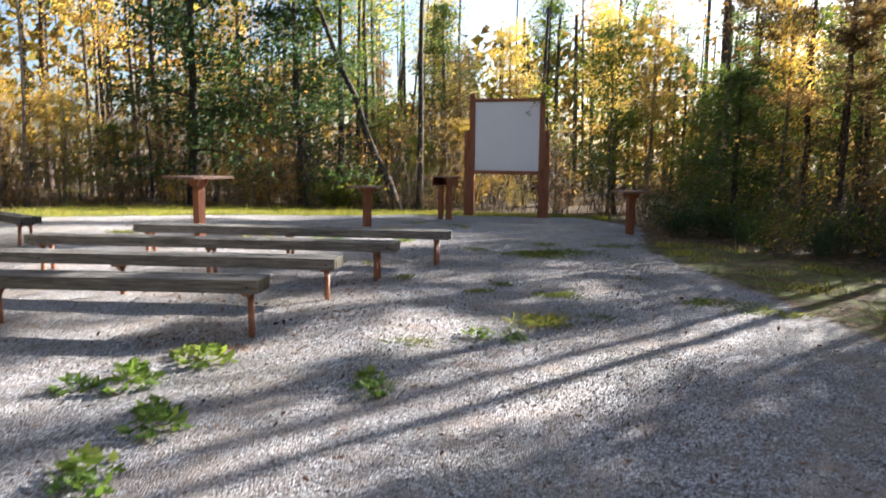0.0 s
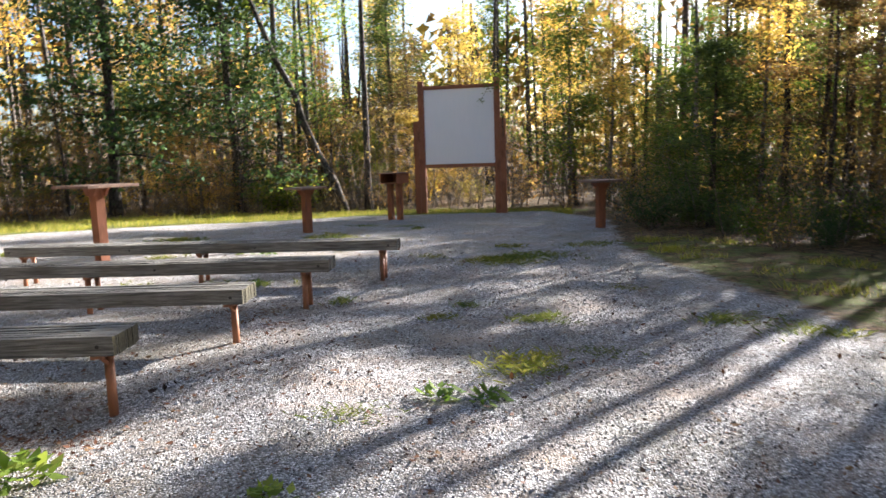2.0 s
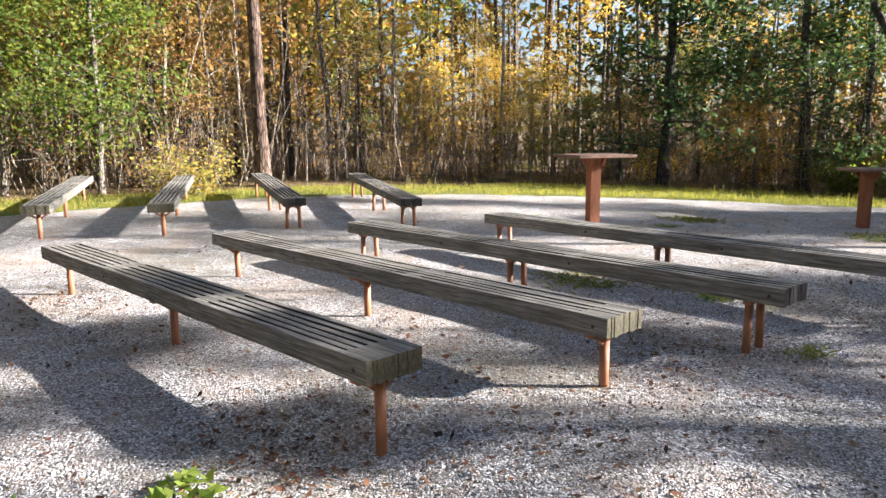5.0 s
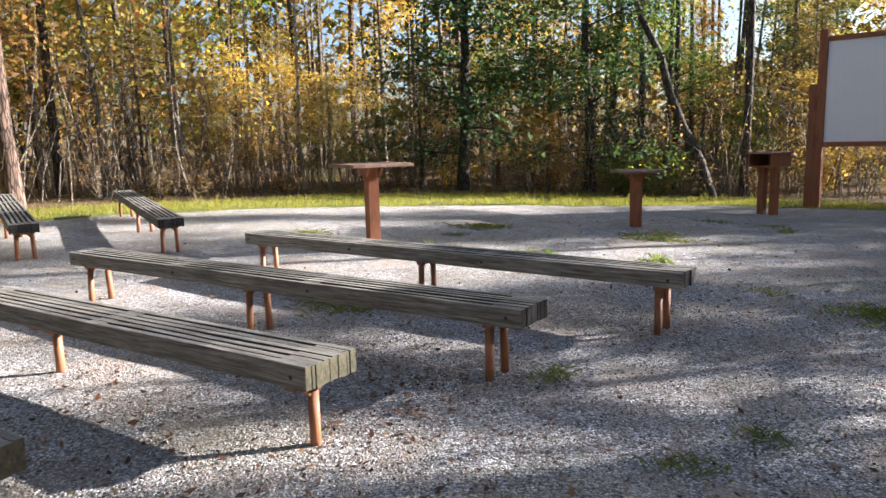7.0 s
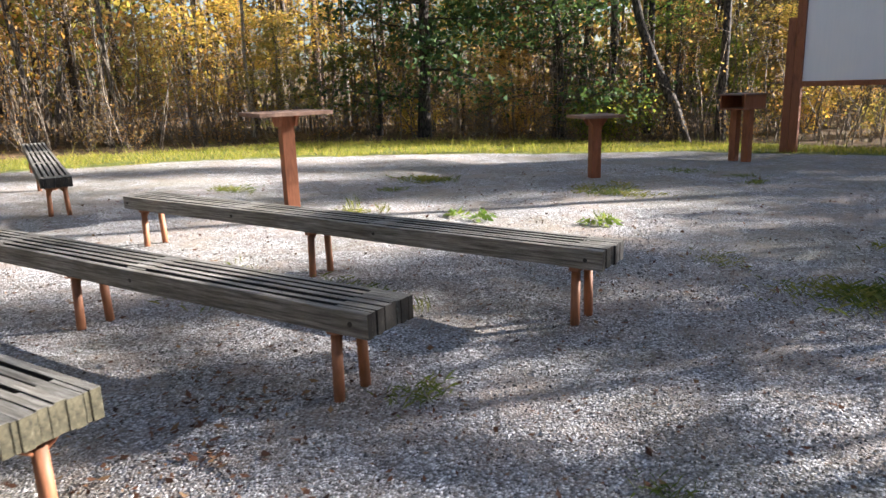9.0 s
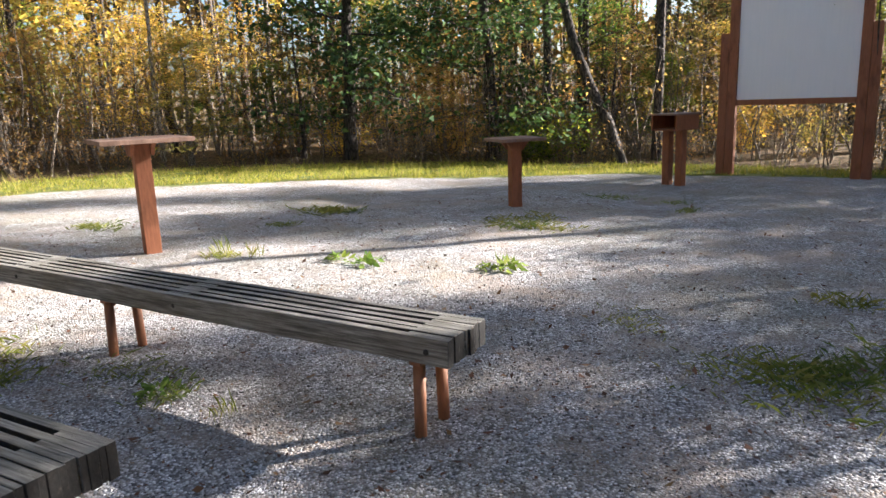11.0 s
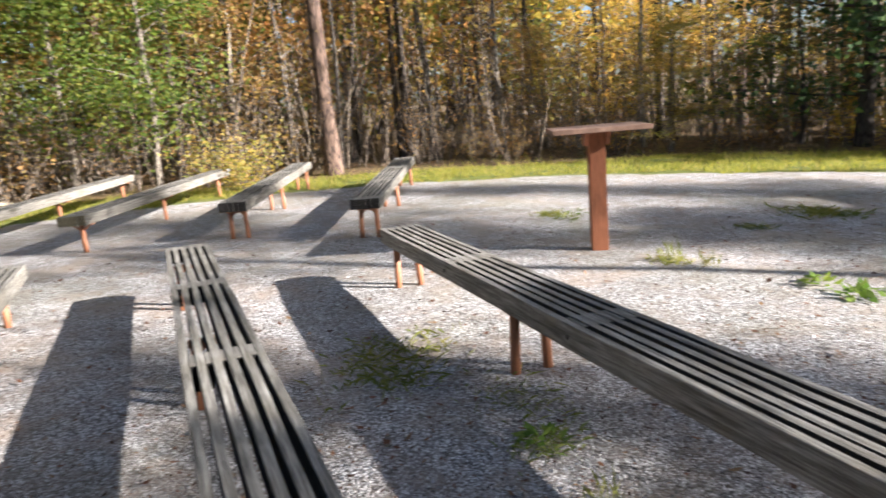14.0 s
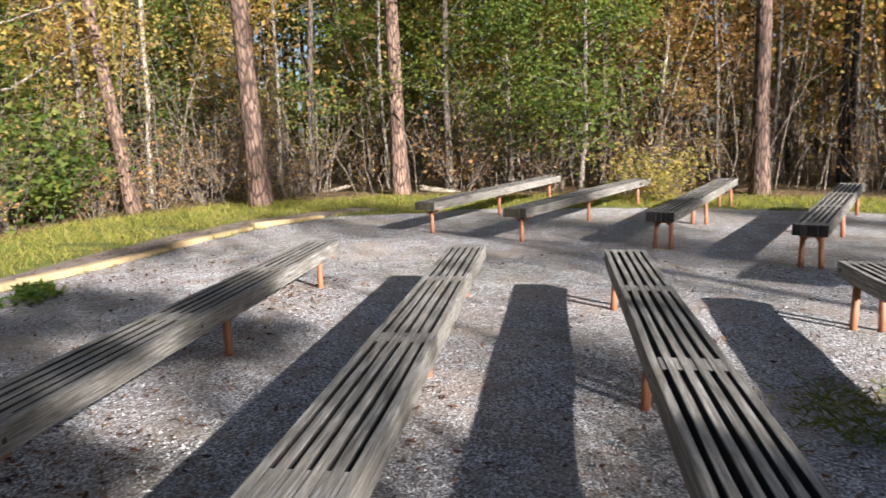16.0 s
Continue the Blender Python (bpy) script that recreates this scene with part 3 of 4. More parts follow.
KINDS = {
    "maple": (tree_meshes(11, 12.0, 0.10, 0.14, 2.3, 30, 38, 0.056), BARK_GREY, LEAF_YELLOW, "slender yellow-leaved maple at the wood's edge"),
    "gold": (tree_meshes(31, 14.0, 0.12, 0.30, 2.6, 28, 38, 0.058), BARK_DARK, LEAF_YELLOW, "tall maple with golden autumn leaves"),
    "maple_tall": (tree_meshes(12, 15.0, 0.13, 0.22, 2.8, 30, 37, 0.059), BARK_DARK, LEAF_GREEN, "tall green-leaved tree in the wood"),
    "oak": (tree_meshes(13, 14.0, 0.13, 0.18, 2.7, 30, 37, 0.059), BARK_DARK, LEAF_RUST, "oak with rusty brown autumn leaves"),
    "oak_thin": (tree_meshes(14, 10.0, 0.07, 0.10, 1.9, 26, 26, 0.058), BARK_GREY, LEAF_RUST, "thin young oak with brown autumn leaves"),
    "oak_dull": (tree_meshes(14, 10.0, 0.07, 0.10, 1.9, 26, 26, 0.058), BARK_DARK, LEAF_BROWN, "thin young oak with dull brown leaves in shade"),
    "poplar": (tree_meshes(15, 12.0, 0.065, 0.22, 1.6, 22, 24, 0.061), BARK_GREY, LEAF_YELLOW, "thin pale-stemmed tree with yellow leaves"),
    "green": (tree_meshes(16, 8.5, 0.065, 0.08, 2.0, 28, 39, 0.059), BARK_GREY, LEAF_GREEN, "young green-leaved tree at the wood's edge"),
    "pine": (tree_meshes(17, 19.0, 0.19, 0.42, 2.4, 30, 34, 0.089, up=0.15), BARK_PINE, LEAF_DARK, "tall pine with a bare red-brown trunk"),
    "hemlock": (tree_meshes(18, 12.0, 0.15, 0.08, 2.6, 44, 34, 0.081, up=0.05), BARK_DARK, LEAF_DARK, "dark evergreen with low spreading boughs"),
    "bare": (tree_meshes(19, 10.0, 0.05, 0.20, 1.2, 18, 3, 0.09), BARK_GREY, LEAF_RUST, "thin almost leafless sapling"),
    "snag": (tree_meshes(20, 13.0, 0.10, 0.40, 1.8, 16, 12, 0.10, bend=0.5), BARK_DARK, LEAF_GREEN, "dark crooked tree with a sparse crown"),
    "pole": (tree_meshes(34, 15.0, 0.085, 0.52, 1.7, 16, 16, 0.08), BARK_DARK, LEAF_BROWN, "straight dark pole-thin tree with a high crown"),
    "pale_pole": (tree_meshes(35, 14.0, 0.06, 0.50, 1.4, 14, 12, 0.10), BARK_PALE, LEAF_YELLOW, "straight pale-barked thin tree with a high crown"),
    "green_pole": (tree_meshes(36, 15.0, 0.11, 0.5, 1.9, 18, 16, 0.085), BARK_DARK, LEAF_GREEN, "straight dark-barked tree with a high green crown"),
    # clumpy is an added kind, its open crown shaped to cast patchy shade
    "clumpy": (tree_meshes(37, 13.0, 0.10, 0.34, 3.0, 6, 95, 0.06, puff=0.22), BARK_DARK, LEAF_BROWN, "brown-leaved oak with an open crown of dense sprays"),
    "bough": (tree_meshes(38, 11.0, 0.12, 0.33, 2.9, 9, 42, 0.058, puff=0.3), BARK_DARK, LEAF_DARK, "dark-leaved tree with boughs reaching over the gravel"),
    "leaner": (tree_meshes(33, 11.0, 0.13, 0.55, 1.6, 12, 10, 0.10, lean=-0.41, bend=0.6), BARK_DARK, LEAF_GREEN, "dark trunk leaning far over"),
    "deep_gold": (tree_meshes(21, 14.0, 0.12, 0.08, 3.2, 24, 13, 0.151, puff=0.8), BARK_DARK, LEAF_YELLOW, "yellow-leaved tree deep in the wood"),
    "deep_rust": (tree_meshes(22, 15.0, 0.13, 0.08, 3.2, 24, 13, 0.151, puff=0.8), BARK_DARK, LEAF_RUST, "brown-leaved oak deep in the wood"),
    "deep_green": (tree_meshes(23, 14.0, 0.12, 0.06, 3.2, 24, 13, 0.151, puff=0.8), BARK_DARK, LEAF_GREEN, "green-leaved tree deep in the wood"),
}


def shrub_meshes(seed, tall, stems, per, size, puff):
    """Many stems from one root, with leaves along their upper parts."""
    rng = np.random.default_rng(seed)
    soup, cs = Soup(), []
    for _ in range(stems):
        a, out = rng.uniform(0, 2 * math.pi), rng.uniform(0.1, 0.75)
        h = tall * rng.uniform(0.45, 1.0)
        p = limb_points(rng, (math.cos(a) * 0.12, math.sin(a) * 0.12, -0.05), (math.cos(a) * out, math.sin(a) * out, 1), h, 0.0, 6)
        r = 0.006 + 0.004 * h
        soup.tube(p, [r * (1 - 0.12 * j) for j in range(7)], 4)
        for j in range(2, 7):
            tw = Vector(rng.normal(size=3))
            tw.z = abs(tw.z)
            q = limb_points(rng, p[j], tw, h * 0.28, 0.0, 3)
            soup.tube(q, [r * 0.5, r * 0.4, r * 0.3, r * 0.15], 3)
            for c in (p[j], q[1], q[3]):
                cs.append(np.array(c) + rng.normal(size=(max(1, int(per * rng.uniform(0.4, 1.4))), 3)) * puff)
    cs = np.concatenate(cs)
    cs[:, 2] = np.maximum(cs[:, 2], 0.04)
    a, b = spread(rng, len(cs), size, 0.2)
    return soup.mesh("branchwork"), blades("foliage", cs, a, b)


SHRUBS = {
    "twiggy": (shrub_meshes(41, 2.6, 16, 2, 0.05, 0.16), TWIG, LEAF_RUST, "leggy brown-twigged shrub with few dry leaves"),
    "bare_twigs": (shrub_meshes(45, 2.4, 15, 1, 0.04, 0.14), TWIG, LEAF_RUST, "grey-brown leafless shrub of many thin stems"),
    "leafy": (shrub_meshes(42, 2.2, 14, 9, 0.06, 0.17), TWIG, LEAF_GREEN, "leafy green shrub at the wood's edge"),
    "dark": (shrub_meshes(43, 2.4, 16, 13, 0.05, 0.16), TWIG, LEAF_DARK, "dense dark evergreen shrub"),
    "yellowing": (shrub_meshes(44, 1.8, 13, 8, 0.055, 0.15), TWIG, LEAF_YELLOW, "shrub with yellowing leaves at the wood's edge"),
}
MODELS = {}


def plant(name, table_of, parts, kind, group, x, y, scale, turn, tilt, wide):
    """The first of a kind is built with its parts, the others are copies of it."""
    m = pose(x, y, height(x, y) - 0.03, 0, tilt, turn)
    if kind not in MODELS:
        (stem, leaves), wood_mat, leaf_mat, label = table_of[kind]
        ob = thing(name, m, label, name, group)
        part(parts[0], stem, wood_mat, ob)
        part(parts[1], leaves, leaf_mat, ob)
        MODELS[kind] = ob
    else:
        ob = copy_thing(MODELS[kind], m)
    ob.scale = (scale * wide, scale * wide, scale)
    return ob


def tree(kind, x, y, scale=1.0, turn=0.0, tilt=0.0, wide=1.0):
    return plant("tree", KINDS, ("trunk", "crown"), kind, "trees of the wood", x, y, scale, turn, tilt, wide)


def shrub(kind, x, y, scale=1.0, turn=0.0, wide=1.0):
    return plant("shrub", SHRUBS, ("branchwork", "foliage"), kind, "shrubs at the wood's edge", x, y, scale, turn, 0.0, wide)


# trees that stand out at the clearing's border, and sunward ones, some out of view, added for their shade: kind, place,
# size, turn, tilt, girth
for row in (("pine", -15.6, 10.37, 1.0, -33, 2.4, 0.88), ("poplar", -17.5, 13.2, 1.1, 80, -2, 1.2), ("pine", -12.3, -1.45, 0.85, -90, 10.5, 0.85), ("pine", -13.65, 0.55, 0.95, -90, 5, 1.15),
            ("pine", -15.8, 2.9, 0.95, -90, 3, 1.0), ("hemlock", -12.4, 21.2, 1.0, 40, 0, 1.15), ("leaner", -5.65, 23.8, 1.05, 0, 0, 1.05), ("green_pole", -5.6, 25.0, 1.0, 75, 0, 1.1),
            ("hemlock", -9.6, 23.6, 0.9, 140, 0, 1.25), ("maple_tall", -8.0, 26.0, 0.8, 10, 0, 1.1), ("snag", -8.6, 24.6, 1.1, 40, 2, 1.2), ("pine", 4.3, 23.5, 0.9, 60, 1, 0.75), ("maple", 4.35, 16.2, 0.6, 15, 0, 0.8),
            ("hemlock", 3.3, 15.7, 0.29, 0, 0, 1.7), ("snag", 8.9, 13.9, 0.9, 100, 4, 1.1), ("oak", -18.0, 8.5, 0.9, 50, 0, 1.0), ("green", -16.6, 5.2, 0.85, 0, 0, 1.1),
            ("green", -17.6, 0.6, 0.9, 70, 0, 1.1), ("green", -15.9, -2.8, 0.8, 200, 0, 1.1), ("green", -11.6, -4.0, 0.7, 20, 0, 1.2), ("maple_tall", 9.3, 12.0, 0.9, 30, 0, 1.1), ("oak_dull", 12.2, 14.8, 0.9, 160, 0, 1.2), ("maple_tall", 8.4, 11.9, 0.85, 130, 0, 1.0), ("oak_dull", 11.0, 15.2, 0.9, 70, 0, 1.1), ("oak", 14.0, 17.6, 1.0, 0, 0, 1.1), ("pole", 7.5, 14.0, 0.9, 20, 1, 1.4), ("pole", 8.2, 15.3, 0.9, 80, -2, 1.3), ("pole", 5.6, 13.2, 1.0, 10, 1, 1.35), ("clumpy", 6.0, 16.2, 0.58, 0, 0, 1.25), ("clumpy", 4.9, 16.5, 0.6, 80, 0, 1.25), ("clumpy", 5.4, 16.0, 0.52, 215, 0, 1.3), ("clumpy", 7.9, 16.4, 0.5, 90, 0, 1.3), ("clumpy", 4.4, 19.0, 0.46, 290, 0, 1.5), ("clumpy", 5.6, 20.4, 0.52, 20, 0, 1.4), ("clumpy", 7.0, 17.6, 0.7, 170, 0, 1.1), ("clumpy", 9.4, 18.6, 0.5, 60, 0, 1.3), ("clumpy", 5.1, 14.9, 0.36, 200, 0, 1.5), ("clumpy", 7.3, 20.5, 0.85, 300, 0, 1.1), ("bough", 6.0, 9.4, 0.84, 150, 0, 1.0), ("maple_tall", 13.6, 24.4, 0.5, 10, 0, 1.6), ("maple_tall", 15.8, 26.0, 0.55, 70, 0, 1.5), ("oak_dull", 12.8, 21.6, 0.62, 140, 0, 1.6), ("oak_dull", 16.5, 23.5, 0.8, 140, 0, 1.6), ("oak_dull", 7.8, 15.4, 0.5, 0, 0, 1.5), ("oak_dull", 9.0, 16.9, 0.5, 90, 0, 1.6), ("oak_dull", 6.5, 14.7, 0.42, 180, 0, 1.5), ("oak_dull", 8.3, 13.5, 0.5, 270, 0, 1.5), ("oak_dull", 5.6, 15.6, 0.42, 60, 0, 1.4), ("pole", 10.2, 18.4, 0.9, 200, 1, 1.3), ("oak_dull", 6.5, 13.4, 0.7, 140, 2, 1.0), ("maple", 2.2, 23.4, 0.55, 30, 0, 1.3), ("maple_tall", 3.4, 24.3, 0.42, 130, 0, 1.3), ("maple_tall", 4.9, 24.9, 0.45, 230, 0, 1.3), ("green", 1.0, 23.5, 0.7, 330, 0, 1.2),
            ("deep_green", 8.5, 27.5, 0.5, 0, 0, 1.2), ("deep_green", 11.5, 29.0, 0.58, 90, 0, 1.1), ("deep_green", 13.5, 27.0, 0.6, 200, 0, 1.1), ("maple_tall", 12.0, 33.0, 0.62, 0, 0, 1.2), ("deep_rust", 16.0, 30.5, 0.65, 50, 0, 1.1), ("deep_green", 15.5, 35.0, 0.7, 120, 0, 1.1), ("deep_rust", 10.0, 31.0, 0.55, 10, 0, 1.2),
            ("green", 4.7, 18.6, 0.48, 10, 0, 1.5), ("green", 6.7, 19.6, 0.52, 130, 0, 1.5), ("maple_tall", 5.2, 20.8, 0.3, 220, 0, 1.7), ("green", 3.9, 21.0, 0.5, 60, 0, 1.5), ("maple_tall", -16.4, 3.8, 0.62, 15, 0, 1.2), ("green", -15.7, 6.9, 0.85, 110, 0, 1.2), ("maple_tall", -17.6, 7.3, 0.75, 200, 0, 1.1)):
    tree(*row)
shrub("yellowing", -14.5, 8.35, 0.7, 0, 1.4)
for x, y, sc in ((-8.6, -2.6, 1.1), (-9.9, -2.8, 1.3), (-7.4, -3.5, 1.3), (-11.3, -2.6, 1.0), (-7.7, 23.4, 0.7), (-8.3, 23.3, 0.6)):
    shrub("leafy", x, y, sc, x * 40, 1.2)

rng = np.random.default_rng(5)
taken = [(o.location.x, o.location.y) for o in scene.objects if o.name.startswith("tree")]
PERP = (0.777, -0.629)


def crown_limit(x, y):
    """How high foliage may stand where the low sun shines through to the clearing."""
    u = x * PERP[0] + y * PERP[1]
    if -27 < u < -8.6 and y > 15:
        d = -float(signed(x, y, WOODS))
        return (3.4 + 0.36 * max(0.0, d)) if u > -14.5 else 2.4 + 0.38 * max(0.0, d)
    return 99.0


def wood(count, near, far, kinds, gap, high=(0.75, 1.15), plant_one=tree, tall=13.0, span=(-48, 36, -38, 56), area=None):
    """Plants at random in the belt between two distances from the clearing."""
    made = tries = 0
    while made < count and tries < count * 80:
        tries += 1
        x, y = rng.uniform(span[0], span[1]), rng.uniform(span[2], span[3])
        d = -float(signed(x, y, WOODS))
        if not near < d < far or (area and not area(x, y)):
            continue
        if any((x - a) ** 2 + (y - b) ** 2 < gap * gap for a, b in taken):
            continue
        taken.append((x, y))
        kind = kinds[int(rng.integers(len(kinds)))]
        room = crown_limit(x, y) * (0.5 if plant_one is not tree else 1.0)
        if plant_one is tree and room < 50 and rng.uniform() < 0.15:
            kind, room = ("bare", "pole", "pale_pole", "snag")[int(rng.integers(4))], 99.0
        scale = min(float(rng.uniform(*high)), max(0.25, room / tall * float(rng.uniform(0.8, 1.25))))
        kind = BROWNER.get(kind, kind) if x > 3 and y > 8 else kind
        if plant_one is tree:
            turn, tilt, wide = float(rng.uniform(0, 360)), float(rng.normal() * 2.5), float(rng.uniform(0.85, 1.15)) * max(1.0, 0.75 / scale)
            if not sunny(x, y):
                tree(kind, x, y, scale, turn, tilt, wide)
        else:
            plant_one(kind, x, y, scale, float(rng.uniform(0, 360)), float(rng.uniform(0.9, 1.3)))
        made += 1


BROWNER = {"maple": "oak_dull", "oak_thin": "oak_dull", "gold": "maple_tall", "poplar": "pole", "deep_gold": "deep_green", "yellowing": "twiggy"}


def sunny(x, y):
    """Gaps in the canopy through which the low sun reaches the grass border and the benches."""
    u = x * PERP[0] + y * PERP[1]
    return (-20.6 < u < -16.9 and y > 24.0 and x > -4) or (-7.6 < u < -5.2 and x > 6)


def back(x, y):
    """Keeps the wood thinner towards the low sun."""
    u = x * PERP[0] + y * PERP[1]
    if x > -3 and y < 0:
        return False
    if y > 17 and x < 4 and u < -8.5:
        return rng.uniform() < 0.8
    if x > 4 and y > 15 and -12.0 < u <= -8.8:
        return rng.uniform() < 0.2
    if u > -9.5 and x > 2 and y > 0:
        return rng.uniform() < (0.04 if -8.8 < u < -2.0 else 0.95)
    return True


wood(60, 0.4, 5, ["oak_thin", "poplar", "bare", "green", "maple", "oak_thin", "bare", "maple"], 1.2, area=back)
wood(54, 3, 13, ["maple", "oak", "maple_tall", "gold", "oak_thin", "bare", "snag", "pine", "gold"], 1.8, area=back)
wood(84, 0.3, 8, ["bare", "pole", "pale_pole", "bare", "pole", "snag", "pale_pole"], 0.8, area=back)
wood(56, 11, 30, ["deep_gold", "deep_rust", "deep_green", "deep_rust", "pine", "deep_gold"], 2.6, area=back)
wood(44, 7, 24, ["deep_green", "deep_rust", "deep_green", "deep_gold", "maple_tall"], 2.0, (0.9, 1.35), span=(-46, -15, -28, 24))
taken = []
wood(88, -0.1, 2.2, ["twiggy", "twiggy", "twiggy", "bare_twigs", "twiggy", "bare_twigs"], 0.7, (0.5, 1.0), shrub, 2.5, (-22, 9, -10, 28), back)
wood(34, 2.2, 7, ["bare_twigs", "twiggy", "twiggy", "yellowing"], 1.3, (0.8, 1.6), shrub, 2.5, (-26, 14, -12, 32), back)
wood(30, -0.5, 2.5, ["dark", "leafy", "twiggy", "dark"], 0.6, (0.25, 0.5), shrub, 2.5, (1.8, 8, 10, 19))


def fallen_log(x, y, turn, long, r):
    ob = thing("fallen_log", pose(x, y, height(x, y) + r * 0.75, 0, 1.5, turn), "grey fallen tree trunk lying among the undergrowth", "log")
    rnd = np.random.default_rng(int(abs(x * 100)))
    soup = Soup()
    soup.tube(limb_points(rnd, (-long / 2, 0, 0), (1, 0, 0), long, 0.0, 7), [r * (1 - 0.06 * k) for k in range(8)], 9)
    part("trunk", soup.mesh("trunk"), BARK_PALE, ob)
    for k in range(3):
        soup = Soup()
        soup.tube(limb_points(rnd, (rnd.uniform(-0.3, 0.4) * long, 0, r * 0.5), (rnd.normal(), rnd.normal(), 1), 0.5, 0.0, 3), [r * 0.25, r * 0.2, r * 0.12, r * 0.05], 5)
        part("branch", soup.mesh("branch"), BARK_PALE, ob)


fallen_log(-10.6, 22.9, 8, 2.6, 0.07)
fallen_log(-16.2, 4.6, 80, 3.0, 0.07)
fallen_log(-17.0, 0.5, 60, 2.2, 0.08)


def sapling(x, y):
    """A thin stem beside the screen whose top twig hangs before the board's corner."""
    rnd = np.random.default_rng(77)
    ob = thing("sapling", pose(x, y, height(x, y)), "thin sapling drooping over the corner of the screen", "tree")
    soup = Soup()
    path = [Vector(p) for p in ((0, 0, -0.1), (0.03, 0.02, 1.2), (-0.02, -0.03, 2.5), (-0.03, -0.08, 3.45), (-0.16, -0.12, 3.60), (-0.42, -0.14, 3.42), (-0.60, -0.14, 3.10))]
    soup.tube(path, [0.022, 0.019, 0.015, 0.011, 0.008, 0.006, 0.003], 6)
    part("trunk", soup.mesh("trunk"), BARK_DARK, ob)
    c = np.concatenate([np.array(p) + rnd.normal(size=(n, 3)) * w for p, n, w in ((path[3], 30, 0.16), (path[4], 16, 0.07), (path[5], 14, 0.06), (path[6], 14, 0.06))])
    a, b = spread(rnd, len(c), 0.045, 0.2)
    part("crown", quads("crown", c, a, b), LEAF_GREEN, ob)


sapling(-0.86, 21.45)


# ---- growth that nobody could count ----
def stuff(name, me, mat, label, category):
    return tagged(part(name, me, mat), label, category, kind="stuff")


def thicket():
    """Thin upright stems between the trees."""
    rng = np.random.default_rng(8)
    soup, cs, made = Soup(), [], 0
    while made < 3000:
        x, y = rng.uniform(-30, 16), rng.uniform(-16, 36)
        d = -float(signed(x, y, WOODS))
        if not 0.2 < d < 13 or rng.uniform() < d / 18:
            continue
        made += 1
        u = x * PERP[0] + y * PERP[1]
        h = min(rng.uniform(1.2, 5.5), 1.7 if x > 1.5 and y > 9 and u < -2.0 else crown_limit(x, y))
        z = height(x, y)
        tilt = Vector((rng.normal() * 0.12, rng.normal() * 0.12, 1))
        p = limb_points(rng, (x, y, z - 0.05), tilt, h, 0.02, 4)
        r = rng.uniform(0.006, 0.011) + 0.0042 * h
        soup.tube(p, [r, r * 0.85, r * 0.65, r * 0.45, r * 0.15], 3)
        for j in (2, 3, 4):
            if rng.uniform() < 0.8:
                w = Vector(rng.normal(size=3))
                w.z = abs(w.z) * 0.6
                q = limb_points(rng, p[j], w, rng.uniform(0.3, 0.9), 0.0, 2)
                soup.tube(q, [r * 0.4, r * 0.3, r * 0.1], 3)
                cs.append(np.array(q[2]) + rng.normal(size=(int(rng.integers(2, 8)), 3)) * 0.22)
    stuff("thicket", soup.mesh("thicket"), TWIG, "tangle of thin grey-brown stems under the trees", "undergrowth")
    cs = np.concatenate(cs)
    a, b = spread(rng, len(cs), 0.05, 0.25)
    stuff("thicket_leaves", blades("thicket_leaves", cs, a, b), LEAF_RUST, "dry brown leaves on the undergrowth", "leaves")


thicket()


def far_woods():
    """The wood's depth, closing the view all round."""
    rng = np.random.default_rng(9)
    n = 44000
    ang = rng.uniform(0, 2 * math.pi, n)
    dist = rng.uniform(33, 42, n)
    x, y = -5 + dist * np.cos(ang), 9 + dist * np.sin(ang)
    top = 10.5 + 2.5 * np.sin(ang * 9 + 1) + 1.5 * np.sin(ang * 23 + 2)
    top = np.where((y > 15) & (x > -30), top * 0.75, top)
    top = np.where(x < -22, top * 1.7, top)
    u = x * PERP[0] + y * PERP[1]
    gap = (u > -20) & (u < -8) & (y > 9)
    top = np.where(gap, np.minimum(top, 6.0), top)
    z = rise(x, y) + top * rng.uniform(0, 1, n) ** 1.15
    c = np.stack([x, y, z], 1)
    a, b = spread(rng, n, 0.42, 0.1)
    stuff("far_woods", blades("far_woods", c, a, b), LEAF_FAR, "autumn foliage deep in the wood", "woods")
    soup = Soup()
    for _ in range(420):
        g, d = rng.uniform(0, 2 * math.pi), rng.uniform(28, 40)
        px, py = -5 + d * math.cos(g), 9 + d * math.sin(g)
        h = rng.uniform(7, 12)
        r = rng.uniform(0.06, 0.16)
        soup.tube([(px, py, height(px, py) - 0.2), (px + rng.normal() * 0.3, py, height(px, py) + h)], [r, r * 0.5], 5)
    stuff("far_trunks", soup.mesh("far_trunks"), BARK_DARK, "dim tree trunks deep in the wood", "woods")


far_woods()


